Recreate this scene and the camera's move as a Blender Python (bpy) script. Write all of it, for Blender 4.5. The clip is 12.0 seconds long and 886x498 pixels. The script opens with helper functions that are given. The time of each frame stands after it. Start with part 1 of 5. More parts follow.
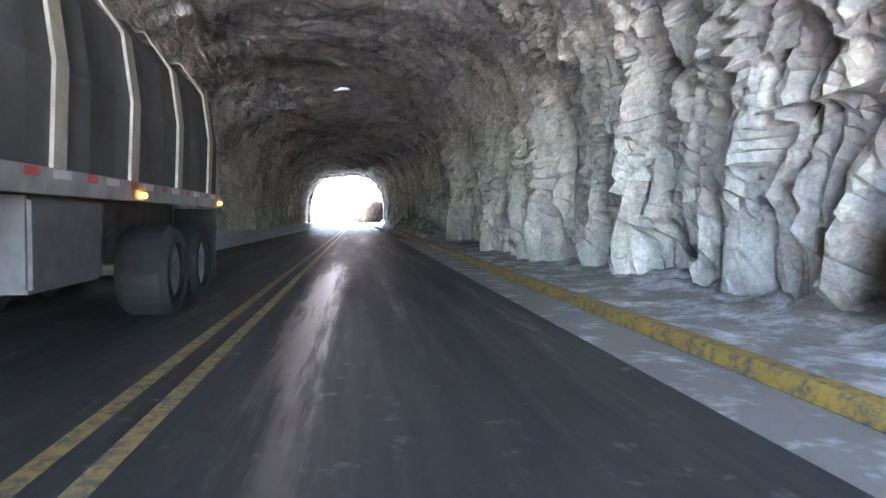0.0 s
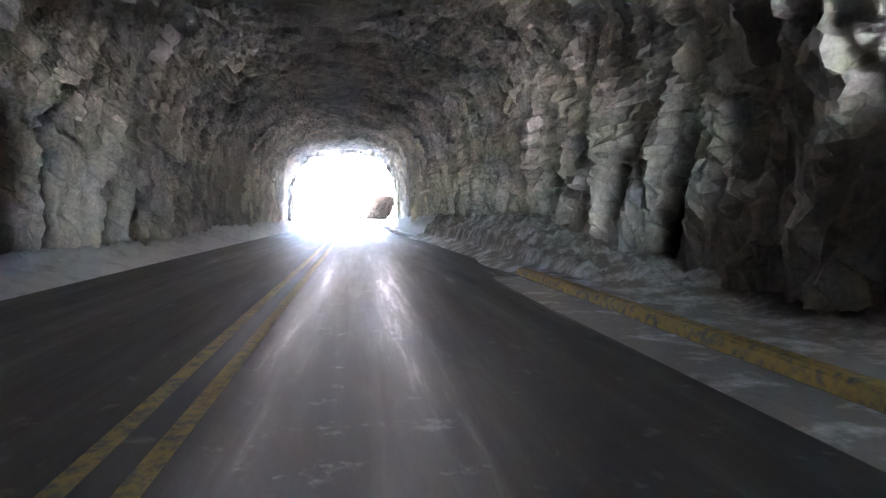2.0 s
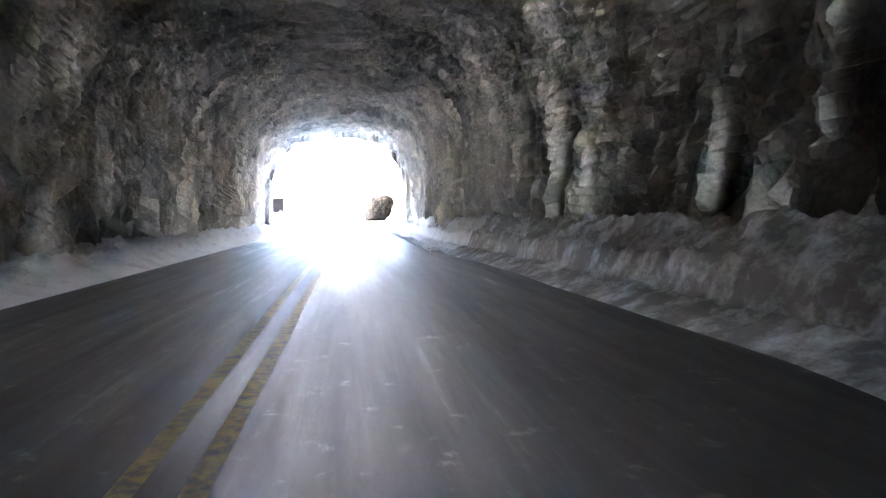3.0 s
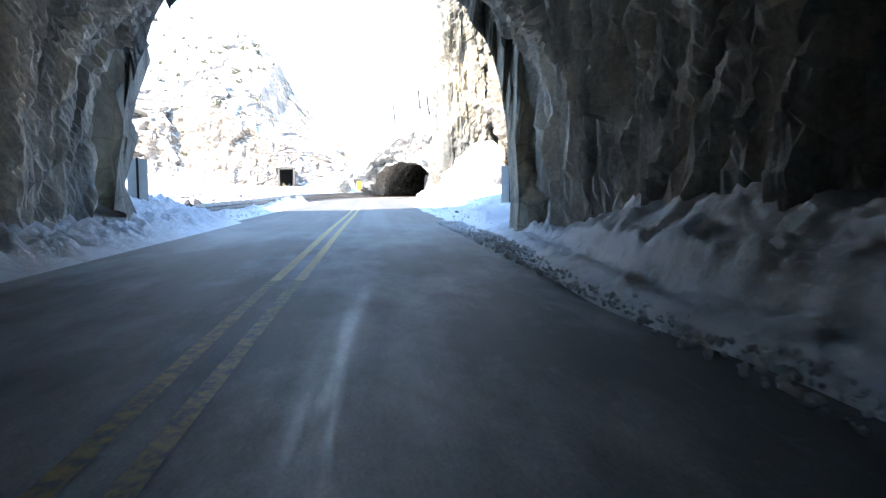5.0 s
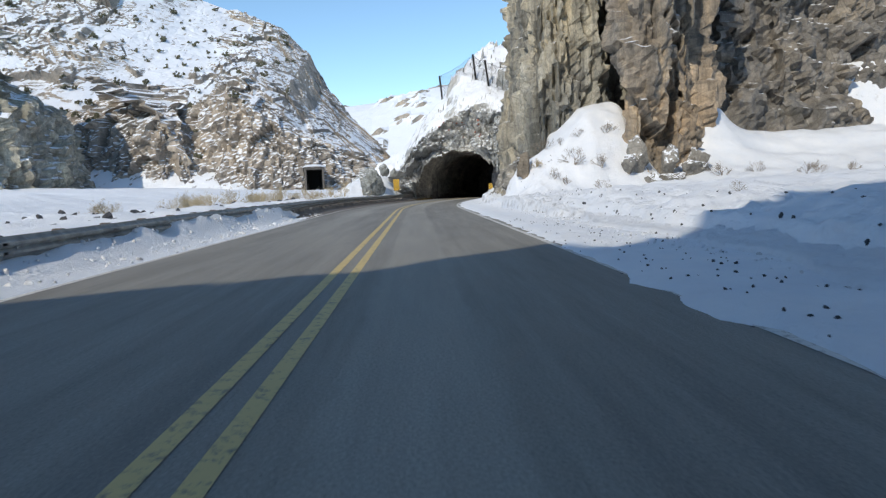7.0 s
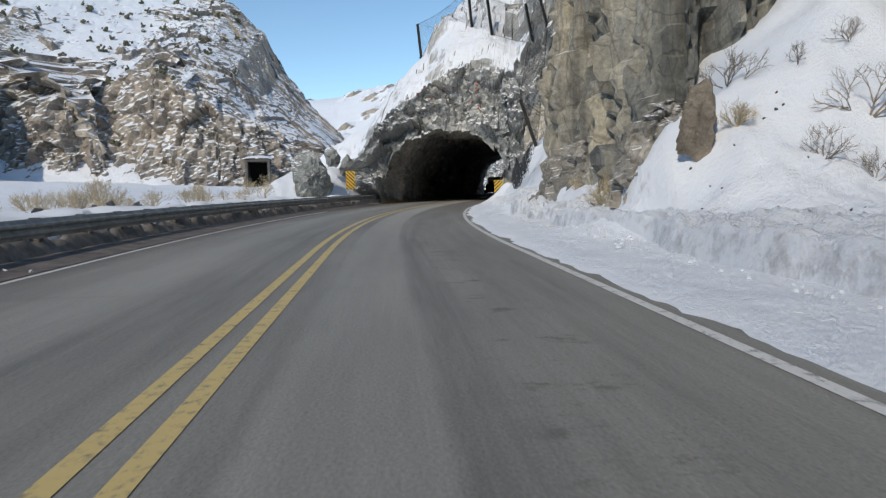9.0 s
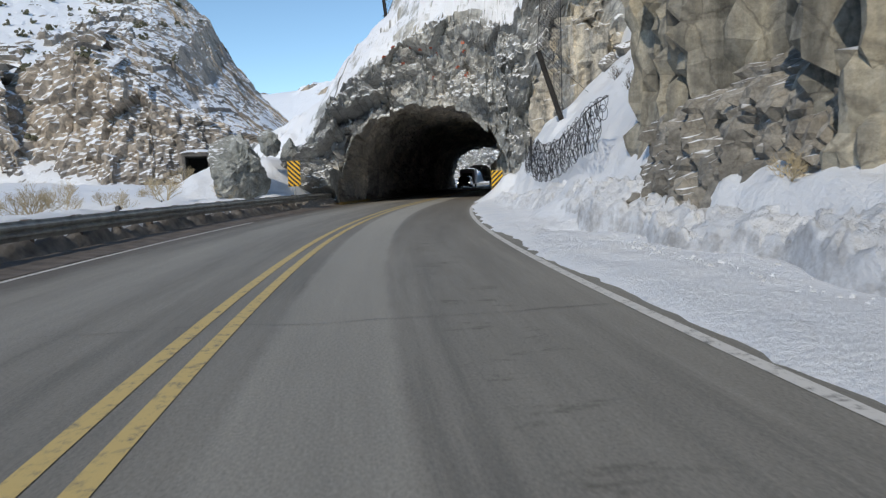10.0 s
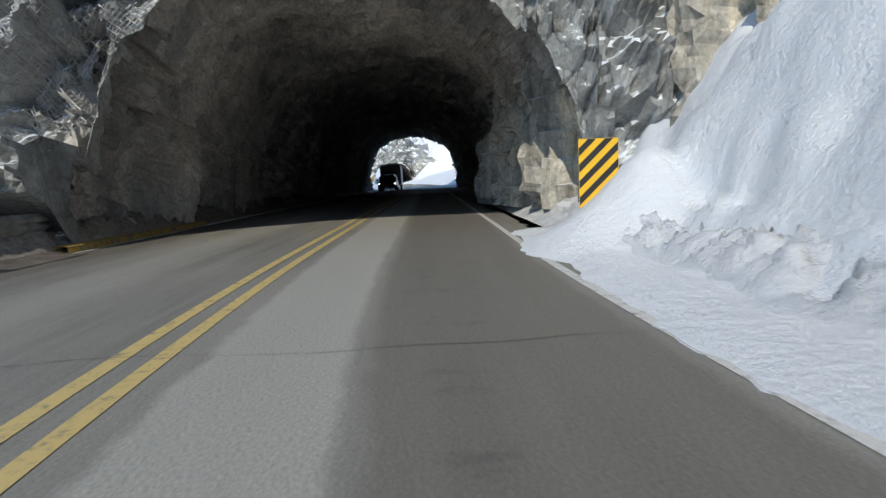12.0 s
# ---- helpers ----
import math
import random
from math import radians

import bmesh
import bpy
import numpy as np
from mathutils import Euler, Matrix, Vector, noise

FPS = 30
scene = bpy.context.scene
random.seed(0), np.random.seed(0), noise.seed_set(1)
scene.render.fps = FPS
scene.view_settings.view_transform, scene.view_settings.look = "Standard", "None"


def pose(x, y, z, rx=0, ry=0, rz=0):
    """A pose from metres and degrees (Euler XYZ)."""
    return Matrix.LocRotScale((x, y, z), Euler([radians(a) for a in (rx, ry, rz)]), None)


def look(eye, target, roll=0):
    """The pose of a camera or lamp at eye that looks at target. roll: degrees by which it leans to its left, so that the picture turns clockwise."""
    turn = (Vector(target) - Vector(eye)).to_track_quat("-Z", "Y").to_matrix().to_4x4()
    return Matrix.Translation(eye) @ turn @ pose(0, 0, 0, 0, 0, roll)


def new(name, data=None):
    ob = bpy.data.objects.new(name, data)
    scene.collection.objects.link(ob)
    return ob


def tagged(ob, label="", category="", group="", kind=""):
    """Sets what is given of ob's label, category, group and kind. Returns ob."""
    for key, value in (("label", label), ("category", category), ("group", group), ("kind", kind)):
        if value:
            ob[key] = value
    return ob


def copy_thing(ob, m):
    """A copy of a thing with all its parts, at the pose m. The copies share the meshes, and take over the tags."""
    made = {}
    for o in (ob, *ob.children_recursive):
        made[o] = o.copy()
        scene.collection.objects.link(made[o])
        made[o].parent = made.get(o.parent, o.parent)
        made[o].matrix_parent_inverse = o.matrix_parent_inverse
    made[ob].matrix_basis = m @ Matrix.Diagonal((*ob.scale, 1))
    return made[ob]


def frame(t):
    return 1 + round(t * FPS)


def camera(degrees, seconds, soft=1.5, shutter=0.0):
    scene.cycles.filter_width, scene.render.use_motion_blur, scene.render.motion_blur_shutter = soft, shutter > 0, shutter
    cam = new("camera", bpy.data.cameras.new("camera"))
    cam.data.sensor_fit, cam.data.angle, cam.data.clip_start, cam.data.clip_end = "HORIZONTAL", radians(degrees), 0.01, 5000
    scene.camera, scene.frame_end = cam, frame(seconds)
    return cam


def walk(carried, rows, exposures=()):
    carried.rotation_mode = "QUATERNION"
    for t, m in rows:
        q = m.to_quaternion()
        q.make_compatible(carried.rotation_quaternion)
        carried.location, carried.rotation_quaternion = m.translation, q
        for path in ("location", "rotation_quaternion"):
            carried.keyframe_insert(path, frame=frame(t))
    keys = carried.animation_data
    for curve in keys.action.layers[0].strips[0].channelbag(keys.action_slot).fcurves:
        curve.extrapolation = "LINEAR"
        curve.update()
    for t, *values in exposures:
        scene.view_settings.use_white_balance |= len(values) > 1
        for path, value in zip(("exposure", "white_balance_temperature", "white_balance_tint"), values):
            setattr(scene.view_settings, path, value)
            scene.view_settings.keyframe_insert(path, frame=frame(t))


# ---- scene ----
cam = camera(65.2, 12.0, soft=1.3, shutter=0.06)
PATH = [
    (0, (-0.009, 9.653, 1.139), (0.233, 11.636, 1.052), 0.5),
    (0.5, (-0.06, 16.403, 1.14), (0.18, 18.386, 1.05), 0.2),
    (1, (-0.076, 23.028, 1.14), (0.16, 25.012, 1.048), 0.0),
    (1.5, (-0.113, 29.5, 1.139), (0.123, 31.484, 1.049), 0.7),
    (2, (-0.226, 35.862, 1.14), (0.017, 37.845, 1.042), 0.4),
    (2.5, (-0.366, 42.257, 1.139), (-0.115, 44.238, 1.035), -0.6),
    (3, (-0.501, 49.127, 1.14), (-0.241, 51.107, 1.044), -0.1),
    (5, (-0.224, 79.4, 1.107), (-0.024, 81.383, 0.937), -0.2),
    (5.5, (-0.175, 86.909, 1.121), (-0.007, 88.894, 0.945), -0.3),
    (6, (-0.11, 94.358, 1.148), (0.014, 96.346, 0.977), -0.7),
    (6.5, (-0.103, 101.615, 1.162), (-0.016, 103.606, 0.994), -1.1),
    (7, (-0.134, 108.768, 1.141), (-0.063, 110.76, 0.97), -2.1),
    (9, (0.034, 136.339, 1.162), (0.199, 138.324, 0.986), -1.3),
    (9.5, (0.051, 143.064, 1.18), (0.265, 145.043, 0.992), -1.7),
    (10, (0.103, 149.678, 1.188), (0.38, 151.649, 0.992), -2.3),
    (10.5, (0.318, 156.372, 1.194), (0.667, 158.33, 0.99), -2.9),
    (11, (0.868, 163.249, 1.148), (1.294, 165.193, 0.95), -3.1),
    (11.5, (2.009, 169.699, 1.128), (2.484, 171.632, 0.929), -3.1),
    (12, (3.111, 176.447, 1.116), (3.649, 178.363, 0.913), -2.3),
]
walk(cam, [(t, look(eye, target, roll)) for t, eye, target, roll in PATH],
     exposures=[(0.0, 5.5, 7800, 24), (0.5, 6.05, 8000, 28), (1.5, 6.8, 7800, 29), (2.5, 6.85, 7600, 27), (3.0, 7.0, 7500, 26), (4.0, 5.2, 7200, 20), (4.8, 3.3, 7150, 13),
                (5.0, 2.85, 7100, 12), (5.5, 1.9, 7050, 10), (6.0, 1.12, 7000, 9), (6.5, 0.62, 6950, 9), (7.2, 0.42, 7150, 8),
                (9.0, 0.16, 7200, 9), (10.8, 0.30, 7050, 8), (11.5, 0.44, 6950, 7), (12.0, 0.52, 6900, 6)])

# ---- light ----
SUN = Vector((-0.42, -0.72, 0.60)).normalized()
world = bpy.data.worlds.new("sky")
scene.world = world
world.use_nodes = True
wt = world.node_tree
sky = wt.nodes.new("ShaderNodeTexSky")
sky.sky_type = "NISHITA"
sky.sun_disc = False
sky.sun_elevation = math.asin(SUN.z)
sky.sun_rotation = math.atan2(SUN.x, SUN.y)
sky.altitude = 1900
sky.dust_density = 0.0
sky.ozone_density = 3.0
blue = wt.nodes.new("ShaderNodeMix")
blue.data_type, blue.blend_type = "RGBA", "MULTIPLY"
blue.inputs[0].default_value = 1.0
blue.inputs[7].default_value = (0.86, 0.98, 0.98, 1)
wt.links.new(sky.outputs[0], blue.inputs[6])
wt.links.new(blue.outputs[2], wt.nodes["Background"].inputs[0])
wt.nodes["Background"].inputs[1].default_value = 0.15
sun = new("sun", bpy.data.lights.new("sun", "SUN"))
sun.data.energy = 2.15
sun.data.angle = radians(0.53)
sun.data.color = (1.0, 0.95, 0.87)
sun.matrix_world = look((0, 0, 200), Vector((0, 0, 200)) - SUN)


# ---- noise ----
def rnd(ix, iy, iz, k):
    """A random number in 0..1 for each whole-numbered cell."""
    h = (ix.astype(np.int64) * 374761393 + iy.astype(np.int64) * 668265263 + iz.astype(np.int64) * 2147483647 + k * 974711) & 0xFFFFFFFF
    h = ((h ^ (h >> 13)) * 1274126177) & 0xFFFFFFFF
    h = ((h ^ (h >> 16)) * 2246822519) & 0xFFFFFFFF
    return ((h ^ (h >> 15)) & 0xFFFFFF) / 16777216.0


def vnoise(p, k=0):
    """Smooth noise in -1..1 at points p (n, 3)."""
    f = np.floor(p)
    t = p - f
    t = t * t * (3 - 2 * t)
    i = f.astype(np.int64)
    out = 0
    for a in (0, 1):
        for b in (0, 1):
            for c in (0, 1):
                w = (t[:, 0] if a else 1 - t[:, 0]) * (t[:, 1] if b else 1 - t[:, 1]) * (t[:, 2] if c else 1 - t[:, 2])
                out = out + w * rnd(i[:, 0] + a, i[:, 1] + b, i[:, 2] + c, k)
    return out * 2 - 1


def fbm(p, octaves=4, k=0, gain=0.5):
    out, amp = 0, 1.0
    for n in range(octaves):
        out = out + amp * vnoise(p * 2.0**n + 17.3 * n, k + n)
        amp *= gain
    return out


def facets(p, k=0, tilt=0.8, flat=False):
    """Broken rock: each cell of a Voronoi split has its own height and slant. flat: the points lie in one plane."""
    f = np.floor(p).astype(np.int64)
    best = np.full(len(p), 1e9)
    cell, way = f.copy(), np.zeros_like(p)
    for a in (-1, 0, 1):
        for b in (-1, 0, 1):
            for c in ((0,) if flat else (-1, 0, 1)):
                i = f + (a, b, c)
                o = p - i - np.stack([rnd(i[:, 0], i[:, 1], i[:, 2], k + n) for n in (1, 2, 3)], 1)
                d = (o * o).sum(1)
                near = d < best
                best[near], cell[near], way[near] = d[near], i[near], o[near]
    s = np.stack([rnd(cell[:, 0], cell[:, 1], cell[:, 2], k + n) - 0.5 for n in (4, 5, 6)], 1)
    return rnd(cell[:, 0], cell[:, 1], cell[:, 2], k + 7) - 0.5 + tilt * (way * s).sum(1)


def joints(p, k=0):
    """How far a point of a plane lies from the nearest joint between the cells of a Voronoi split."""
    f = np.floor(p).astype(np.int64)
    d1, d2 = np.full(len(p), 1e9), np.full(len(p), 1e9)
    for a in (-1, 0, 1):
        for b in (-1, 0, 1):
            i = f + (a, b, 0)
            o = p[:, :2] - i[:, :2] - np.stack([rnd(i[:, 0], i[:, 1], 0 * i[:, 2], k + n) for n in (1, 2)], 1)
            d = np.hypot(o[:, 0], o[:, 1])
            d2 = np.minimum(d2, np.maximum(d1, d))
            d1 = np.minimum(d1, d)
    return d2 - d1


def smooth(a, b, x):
    t = np.clip((x - a) / (b - a), 0, 1)
    return t * t * (3 - 2 * t)


def grid_mesh(name, pts, material, flat=False):
    """A sheet from an array of points (rows, columns, 3)."""
    r, c = pts.shape[:2]
    i = np.arange(r * c).reshape(r, c)
    quads = np.stack([i[:-1, :-1], i[:-1, 1:], i[1:, 1:], i[1:, :-1]], -1).reshape(-1, 4)
    me = bpy.data.meshes.new(name)
    me.vertices.add(r * c)
    me.vertices.foreach_set("co", pts.reshape(-1).astype(np.float32))
    me.loops.add(len(quads) * 4)
    me.polygons.add(len(quads))
    me.loops.foreach_set("vertex_index", quads.reshape(-1).astype(np.int32))
    me.polygons.foreach_set("loop_start", np.arange(0, len(quads) * 4, 4, dtype=np.int32))
    me.update(calc_edges=True)
    me.polygons.foreach_set("use_smooth", np.full(len(quads), not flat))
    me.materials.append(material)
    return new(name, me)


# ---- materials ----
def material(name):
    m = bpy.data.materials.new(name)
    m.use_nodes = True
    return m, m.node_tree.nodes, m.node_tree.links, m.node_tree.nodes["Principled BSDF"]


def tex(nodes, links, kind, scale, detail=6.0, rough=0.6, coords=None, stretch=None):
    """A noise or Voronoi texture on the object's own metres."""
    c = nodes.new("ShaderNodeTexCoord").outputs["Object"] if coords is None else coords
    if stretch:
        mp = nodes.new("ShaderNodeMapping")
        mp.inputs["Scale"].default_value = stretch
        links.new(c, mp.inputs[0])
        c = mp.outputs[0]
    n = nodes.new("ShaderNodeTexNoise" if kind == "noise" else "ShaderNodeTexVoronoi")
    n.inputs["Scale"].default_value = scale
    if kind == "noise":
        n.inputs["Detail"].default_value = detail
        n.inputs["Roughness"].default_value = rough
    elif kind == "edge":
        n.feature = "DISTANCE_TO_EDGE"
    links.new(c, n.inputs["Vector"])
    return n


def ramp(nodes, links, src, stops):
    r = nodes.new("ShaderNodeValToRGB")
    el = r.color_ramp.elements
    while len(el) < len(stops):
        el.new(0.5)
    for e, (pos, col) in zip(el, stops):
        e.position = pos
        e.color = (*col, 1) if len(col) == 3 else col
    links.new(src, r.inputs[0])
    return r.outputs[0]


def mixc(nodes, links, fac, a, b):
    m = nodes.new("ShaderNodeMix")
    m.data_type = "RGBA"
    for v, s in ((fac, m.inputs[0]), (a, m.inputs[6]), (b, m.inputs[7])):
        if hasattr(v, "links"):
            links.new(v, s)
        elif isinstance(v, tuple):
            s.default_value = (*v, 1)
        else:
            s.default_value = v
    return m.outputs[2]


def math_node(nodes, links, op, *args):
    m = nodes.new("ShaderNodeMath")
    m.operation = op
    for n, v in enumerate(args):
        if hasattr(v, "links"):
            links.new(v, m.inputs[n])
        else:
            m.inputs[n].default_value = v
    return m.outputs[0]


def bumped(nodes, links, bsdf, height, strength, distance):
    b = nodes.new("ShaderNodeBump")
    b.inputs["Strength"].default_value = strength
    b.inputs["Distance"].default_value = distance
    links.new(height, b.inputs["Height"])
    links.new(b.outputs[0], bsdf.inputs["Normal"])


def plain(name, colour, rough=0.6, metal=0.0, vary=0.25, scale=6.0, bump=0.0):
    m, n, l, b = material(name)
    t = tex(n, l, "noise", scale, 8)
    dark = tuple(c * (1 - vary) for c in colour)
    light = tuple(min(1, c * (1 + vary)) for c in colour)
    l.new(ramp(n, l, t.outputs[0], [(0.3, dark), (0.7, light)]), b.inputs["Base Color"])
    b.inputs["Roughness"].default_value = rough
    b.inputs["Metallic"].default_value = metal
    if bump:
        bumped(n, l, b, t.outputs[0], 0.5, bump)
    return m


SNOW = (0.86, 0.88, 0.92)


def rock(name, tones, size=1.0, snow=None, stretch=(1, 1, 1), streak=0.0, patchy=0.6, joint=0.3):
    """Broken rock in three tones; snow: how level a face must be for snow to lie on it."""
    m, n, l, b = material(name)
    big = tex(n, l, "noise", 0.16 / size, 6, 0.6, stretch=stretch)
    mid = tex(n, l, "noise", 1.1 / size, 10, 0.7, stretch=stretch)
    cell = tex(n, l, "cell", 0.55 / size, stretch=stretch)
    bend = tex(n, l, "noise", 0.9 / size, 5, 0.6)
    bent = mixc(n, l, 0.35, n.new("ShaderNodeTexCoord").outputs["Object"], bend.outputs["Color"])
    crack = tex(n, l, "edge", 0.9 / size, coords=bent, stretch=stretch)
    c1 = ramp(n, l, big.outputs[0], [(0.35, tones[0]), (0.5, tones[1]), (0.66, tones[2])])
    grey = ramp(n, l, cell.outputs["Color"], [(0.0, (0.62, 0.62, 0.62)), (1.0, (1.3, 1.3, 1.3))])
    mul = n.new("ShaderNodeMix")
    mul.data_type, mul.blend_type = "RGBA", "MULTIPLY"
    mul.inputs[0].default_value = patchy
    l.new(c1, mul.inputs[6])
    l.new(grey, mul.inputs[7])
    fine = ramp(n, l, mid.outputs[0], [(0.3, (0.5, 0.5, 0.5)), (0.7, (1.35, 1.35, 1.35))])
    mul2 = n.new("ShaderNodeMix")
    mul2.data_type, mul2.blend_type = "RGBA", "MULTIPLY"
    mul2.inputs[0].default_value = 0.9
    l.new(mul.outputs[2], mul2.inputs[6])
    l.new(fine, mul2.inputs[7])
    warp = tex(n, l, "noise", 2.0 / size, 6, 0.6)
    wob = mixc(n, l, 0.25 / size**0.5, n.new("ShaderNodeTexCoord").outputs["Object"], warp.outputs["Color"])
    fissure = tex(n, l, "edge", 1.7 / size, coords=wob, stretch=(1, 1, 0.7))
    edge = ramp(n, l, crack.outputs[0], [(0.0, (0, 0, 0)), (0.03, (1, 1, 1))])
    edge2 = ramp(n, l, fissure.outputs[0], [(0.0, (0, 0, 0)), (0.035, (1, 1, 1))])
    lines = math_node(n, l, "MULTIPLY", edge, edge2)
    grit = tex(n, l, "noise", 7.0 / size, 12, 0.8)
    speck = ramp(n, l, grit.outputs[0], [(0.32, (0.55, 0.55, 0.55)), (0.68, (1.4, 1.4, 1.4))])
    mul3 = n.new("ShaderNodeMix")
    mul3.data_type, mul3.blend_type = "RGBA", "MULTIPLY"
    mul3.inputs[0].default_value = 0.85
    l.new(mul2.outputs[2], mul3.inputs[6])
    l.new(speck, mul3.inputs[7])
    body = mul3.outputs[2]
    if streak:
        # water stains that run down the face
        run = tex(n, l, "noise", 0.9, 8, 0.65, stretch=(1.3, 1.3, 0.09))
        tone = ramp(n, l, run.outputs[0], [(0.36, (0.40, 0.41, 0.42)), (0.5, (1.0, 1.0, 1.0)), (0.64, (1.42, 1.34, 1.2))])
        mul4 = n.new("ShaderNodeMix")
        mul4.data_type, mul4.blend_type = "RGBA", "MULTIPLY"
        mul4.inputs[0].default_value = streak
        l.new(body, mul4.inputs[6])
        l.new(tone, mul4.inputs[7])
        body = mul4.outputs[2]
    col = mixc(n, l, math_node(n, l, "MULTIPLY_ADD", lines, joint, 1 - joint), (0.05, 0.045, 0.04), body)
    hgt = math_node(n, l, "MULTIPLY_ADD", lines, 0.10, math_node(n, l, "MULTIPLY_ADD", grit.outputs[0], 0.4, mid.outputs[0]))
    rough = 0.85
    if snow is not None:
        geo = n.new("ShaderNodeNewGeometry")
        sep = n.new("ShaderNodeSeparateXYZ")
        l.new(geo.outputs["Normal"], sep.inputs[0])
        patch = tex(n, l, "noise", 0.35 / size, 8, 0.65)
        level = math_node(n, l, "MULTIPLY_ADD", patch.outputs[0], 0.9, sep.outputs[2])
        mask = math_node(n, l, "MULTIPLY", math_node(n, l, "SUBTRACT", level, snow + 0.45), 9.0)
        mask.node.use_clamp = True
        col = mixc(n, l, mask, col, SNOW)
        rr = math_node(n, l, "MULTIPLY_ADD", mask, -0.25, 0.88)
        l.new(rr, b.inputs["Roughness"])
    else:
        b.inputs["Roughness"].default_value = rough
    l.new(col, b.inputs["Base Color"])
    bumped(n, l, b, hgt, 0.9, 0.12 * size)
    return m


ROCK_TUNNEL = rock("tunnel_rock", [(0.31, 0.30, 0.285), (0.50, 0.48, 0.45), (0.66, 0.625, 0.57)], 0.6, stretch=(1, 1, 0.4), streak=0.5, patchy=0.2, joint=0.12)
# streaked like the tunnel rock but paler: daylight at the mouth put into colour
ROCK_MOUTH = rock("mouth_lit_rock", [(0.46, 0.43, 0.38), (0.62, 0.58, 0.51), (0.76, 0.72, 0.65)], 0.55, stretch=(1, 1, 0.3), streak=0.75, patchy=0.1, joint=0.04)
ROCK_CLIFF = rock("cliff_rock", [(0.21, 0.215, 0.20), (0.33, 0.315, 0.27), (0.45, 0.40, 0.30)], 1.0, snow=0.86, streak=0.95, stretch=(1, 1, 0.45), joint=0.45)
ROCK_LEDGE = rock("ledge_rock", [(0.17, 0.165, 0.155), (0.25, 0.23, 0.205), (0.36, 0.30, 0.225)], 1.2, snow=0.88, streak=0.3, joint=0.4)
ROCK_RUST = rock("rust_rock", [(0.25, 0.23, 0.20), (0.37, 0.30, 0.225), (0.47, 0.34, 0.22)], 1.2, snow=0.85, streak=0.8)
ROCK_BUTTRESS = rock("buttress_rock", [(0.30, 0.30, 0.26), (0.40, 0.38, 0.32), (0.38, 0.35, 0.27)], 2.0, snow=0.74, streak=0.5)
ROCK_PORTAL = rock("portal_rock", [(0.33, 0.34, 0.33), (0.45, 0.455, 0.44), (0.57, 0.55, 0.50)], 1.0, snow=0.41)
ROCK_CUT = rock("streaked_cut_rock", [(0.32, 0.32, 0.30), (0.49, 0.465, 0.41), (0.66, 0.60, 0.50)], 0.8, snow=0.80, streak=1.0, stretch=(1, 1, 0.4), patchy=0.3)
ROCK_FAR = rock("mountain_rock", [(0.25, 0.225, 0.20), (0.37, 0.32, 0.265), (0.48, 0.40, 0.315)], 3.0, snow=0.58)


def snow_material(name, dirt=0.0, amount=0.5, cut=False, grain=0.25):
    m, n, l, b = material(name)
    fine = tex(n, l, "noise", 9.0, 10, 0.65)
    broad = tex(n, l, "noise", 0.8, 8, 0.65)
    white = ramp(n, l, broad.outputs[0], [(0.3, (0.80, 0.83, 0.88)), (0.7, (0.90, 0.91, 0.93))])
    grime = ramp(n, l, tex(n, l, "noise", 1.7, 12, 0.75).outputs[0], [(amount, (0, 0, 0)), (amount + 0.2, (1, 1, 1))])
    share = math_node(n, l, "MULTIPLY", grime, dirt)
    if cut:
        # ploughed faces show the grey, gritty layers inside the snow
        geo = n.new("ShaderNodeNewGeometry")
        sep = n.new("ShaderNodeSeparateXYZ")
        l.new(geo.outputs["Normal"], sep.inputs[0])
        steep = math_node(n, l, "MULTIPLY", math_node(n, l, "SUBTRACT", 0.72, sep.outputs[2]), 3.0)
        steep.node.use_clamp = True
        share = math_node(n, l, "MULTIPLY", share, math_node(n, l, "MULTIPLY_ADD", steep, 1.0, 0.15))
    col = mixc(n, l, share, white, (0.22, 0.20, 0.18))
    l.new(col, b.inputs["Base Color"])
    b.inputs["Roughness"].default_value = 0.7
    b.inputs["Subsurface Weight"].default_value = 0.0
    clod = tex(n, l, "noise", 9.0, 9, 0.75)
    h = math_node(n, l, "MULTIPLY_ADD", clod.outputs[0], grain, math_node(n, l, "MULTIPLY_ADD", fine.outputs[0], 0.3, broad.outputs[0]))
    bumped(n, l, b, h, 0.75, 0.14)
    return m


ROCK_CAP = rock("snow_capped_rock", [(0.30, 0.31, 0.30), (0.41, 0.42, 0.41), (0.52, 0.50, 0.45)], 1.0, snow=0.42)
SNOW_CLEAN = snow_material("snow", 0.25, 0.6)
SNOW_DIRTY = snow_material("dirty_snow", 0.5, 0.5, False, 0.9)


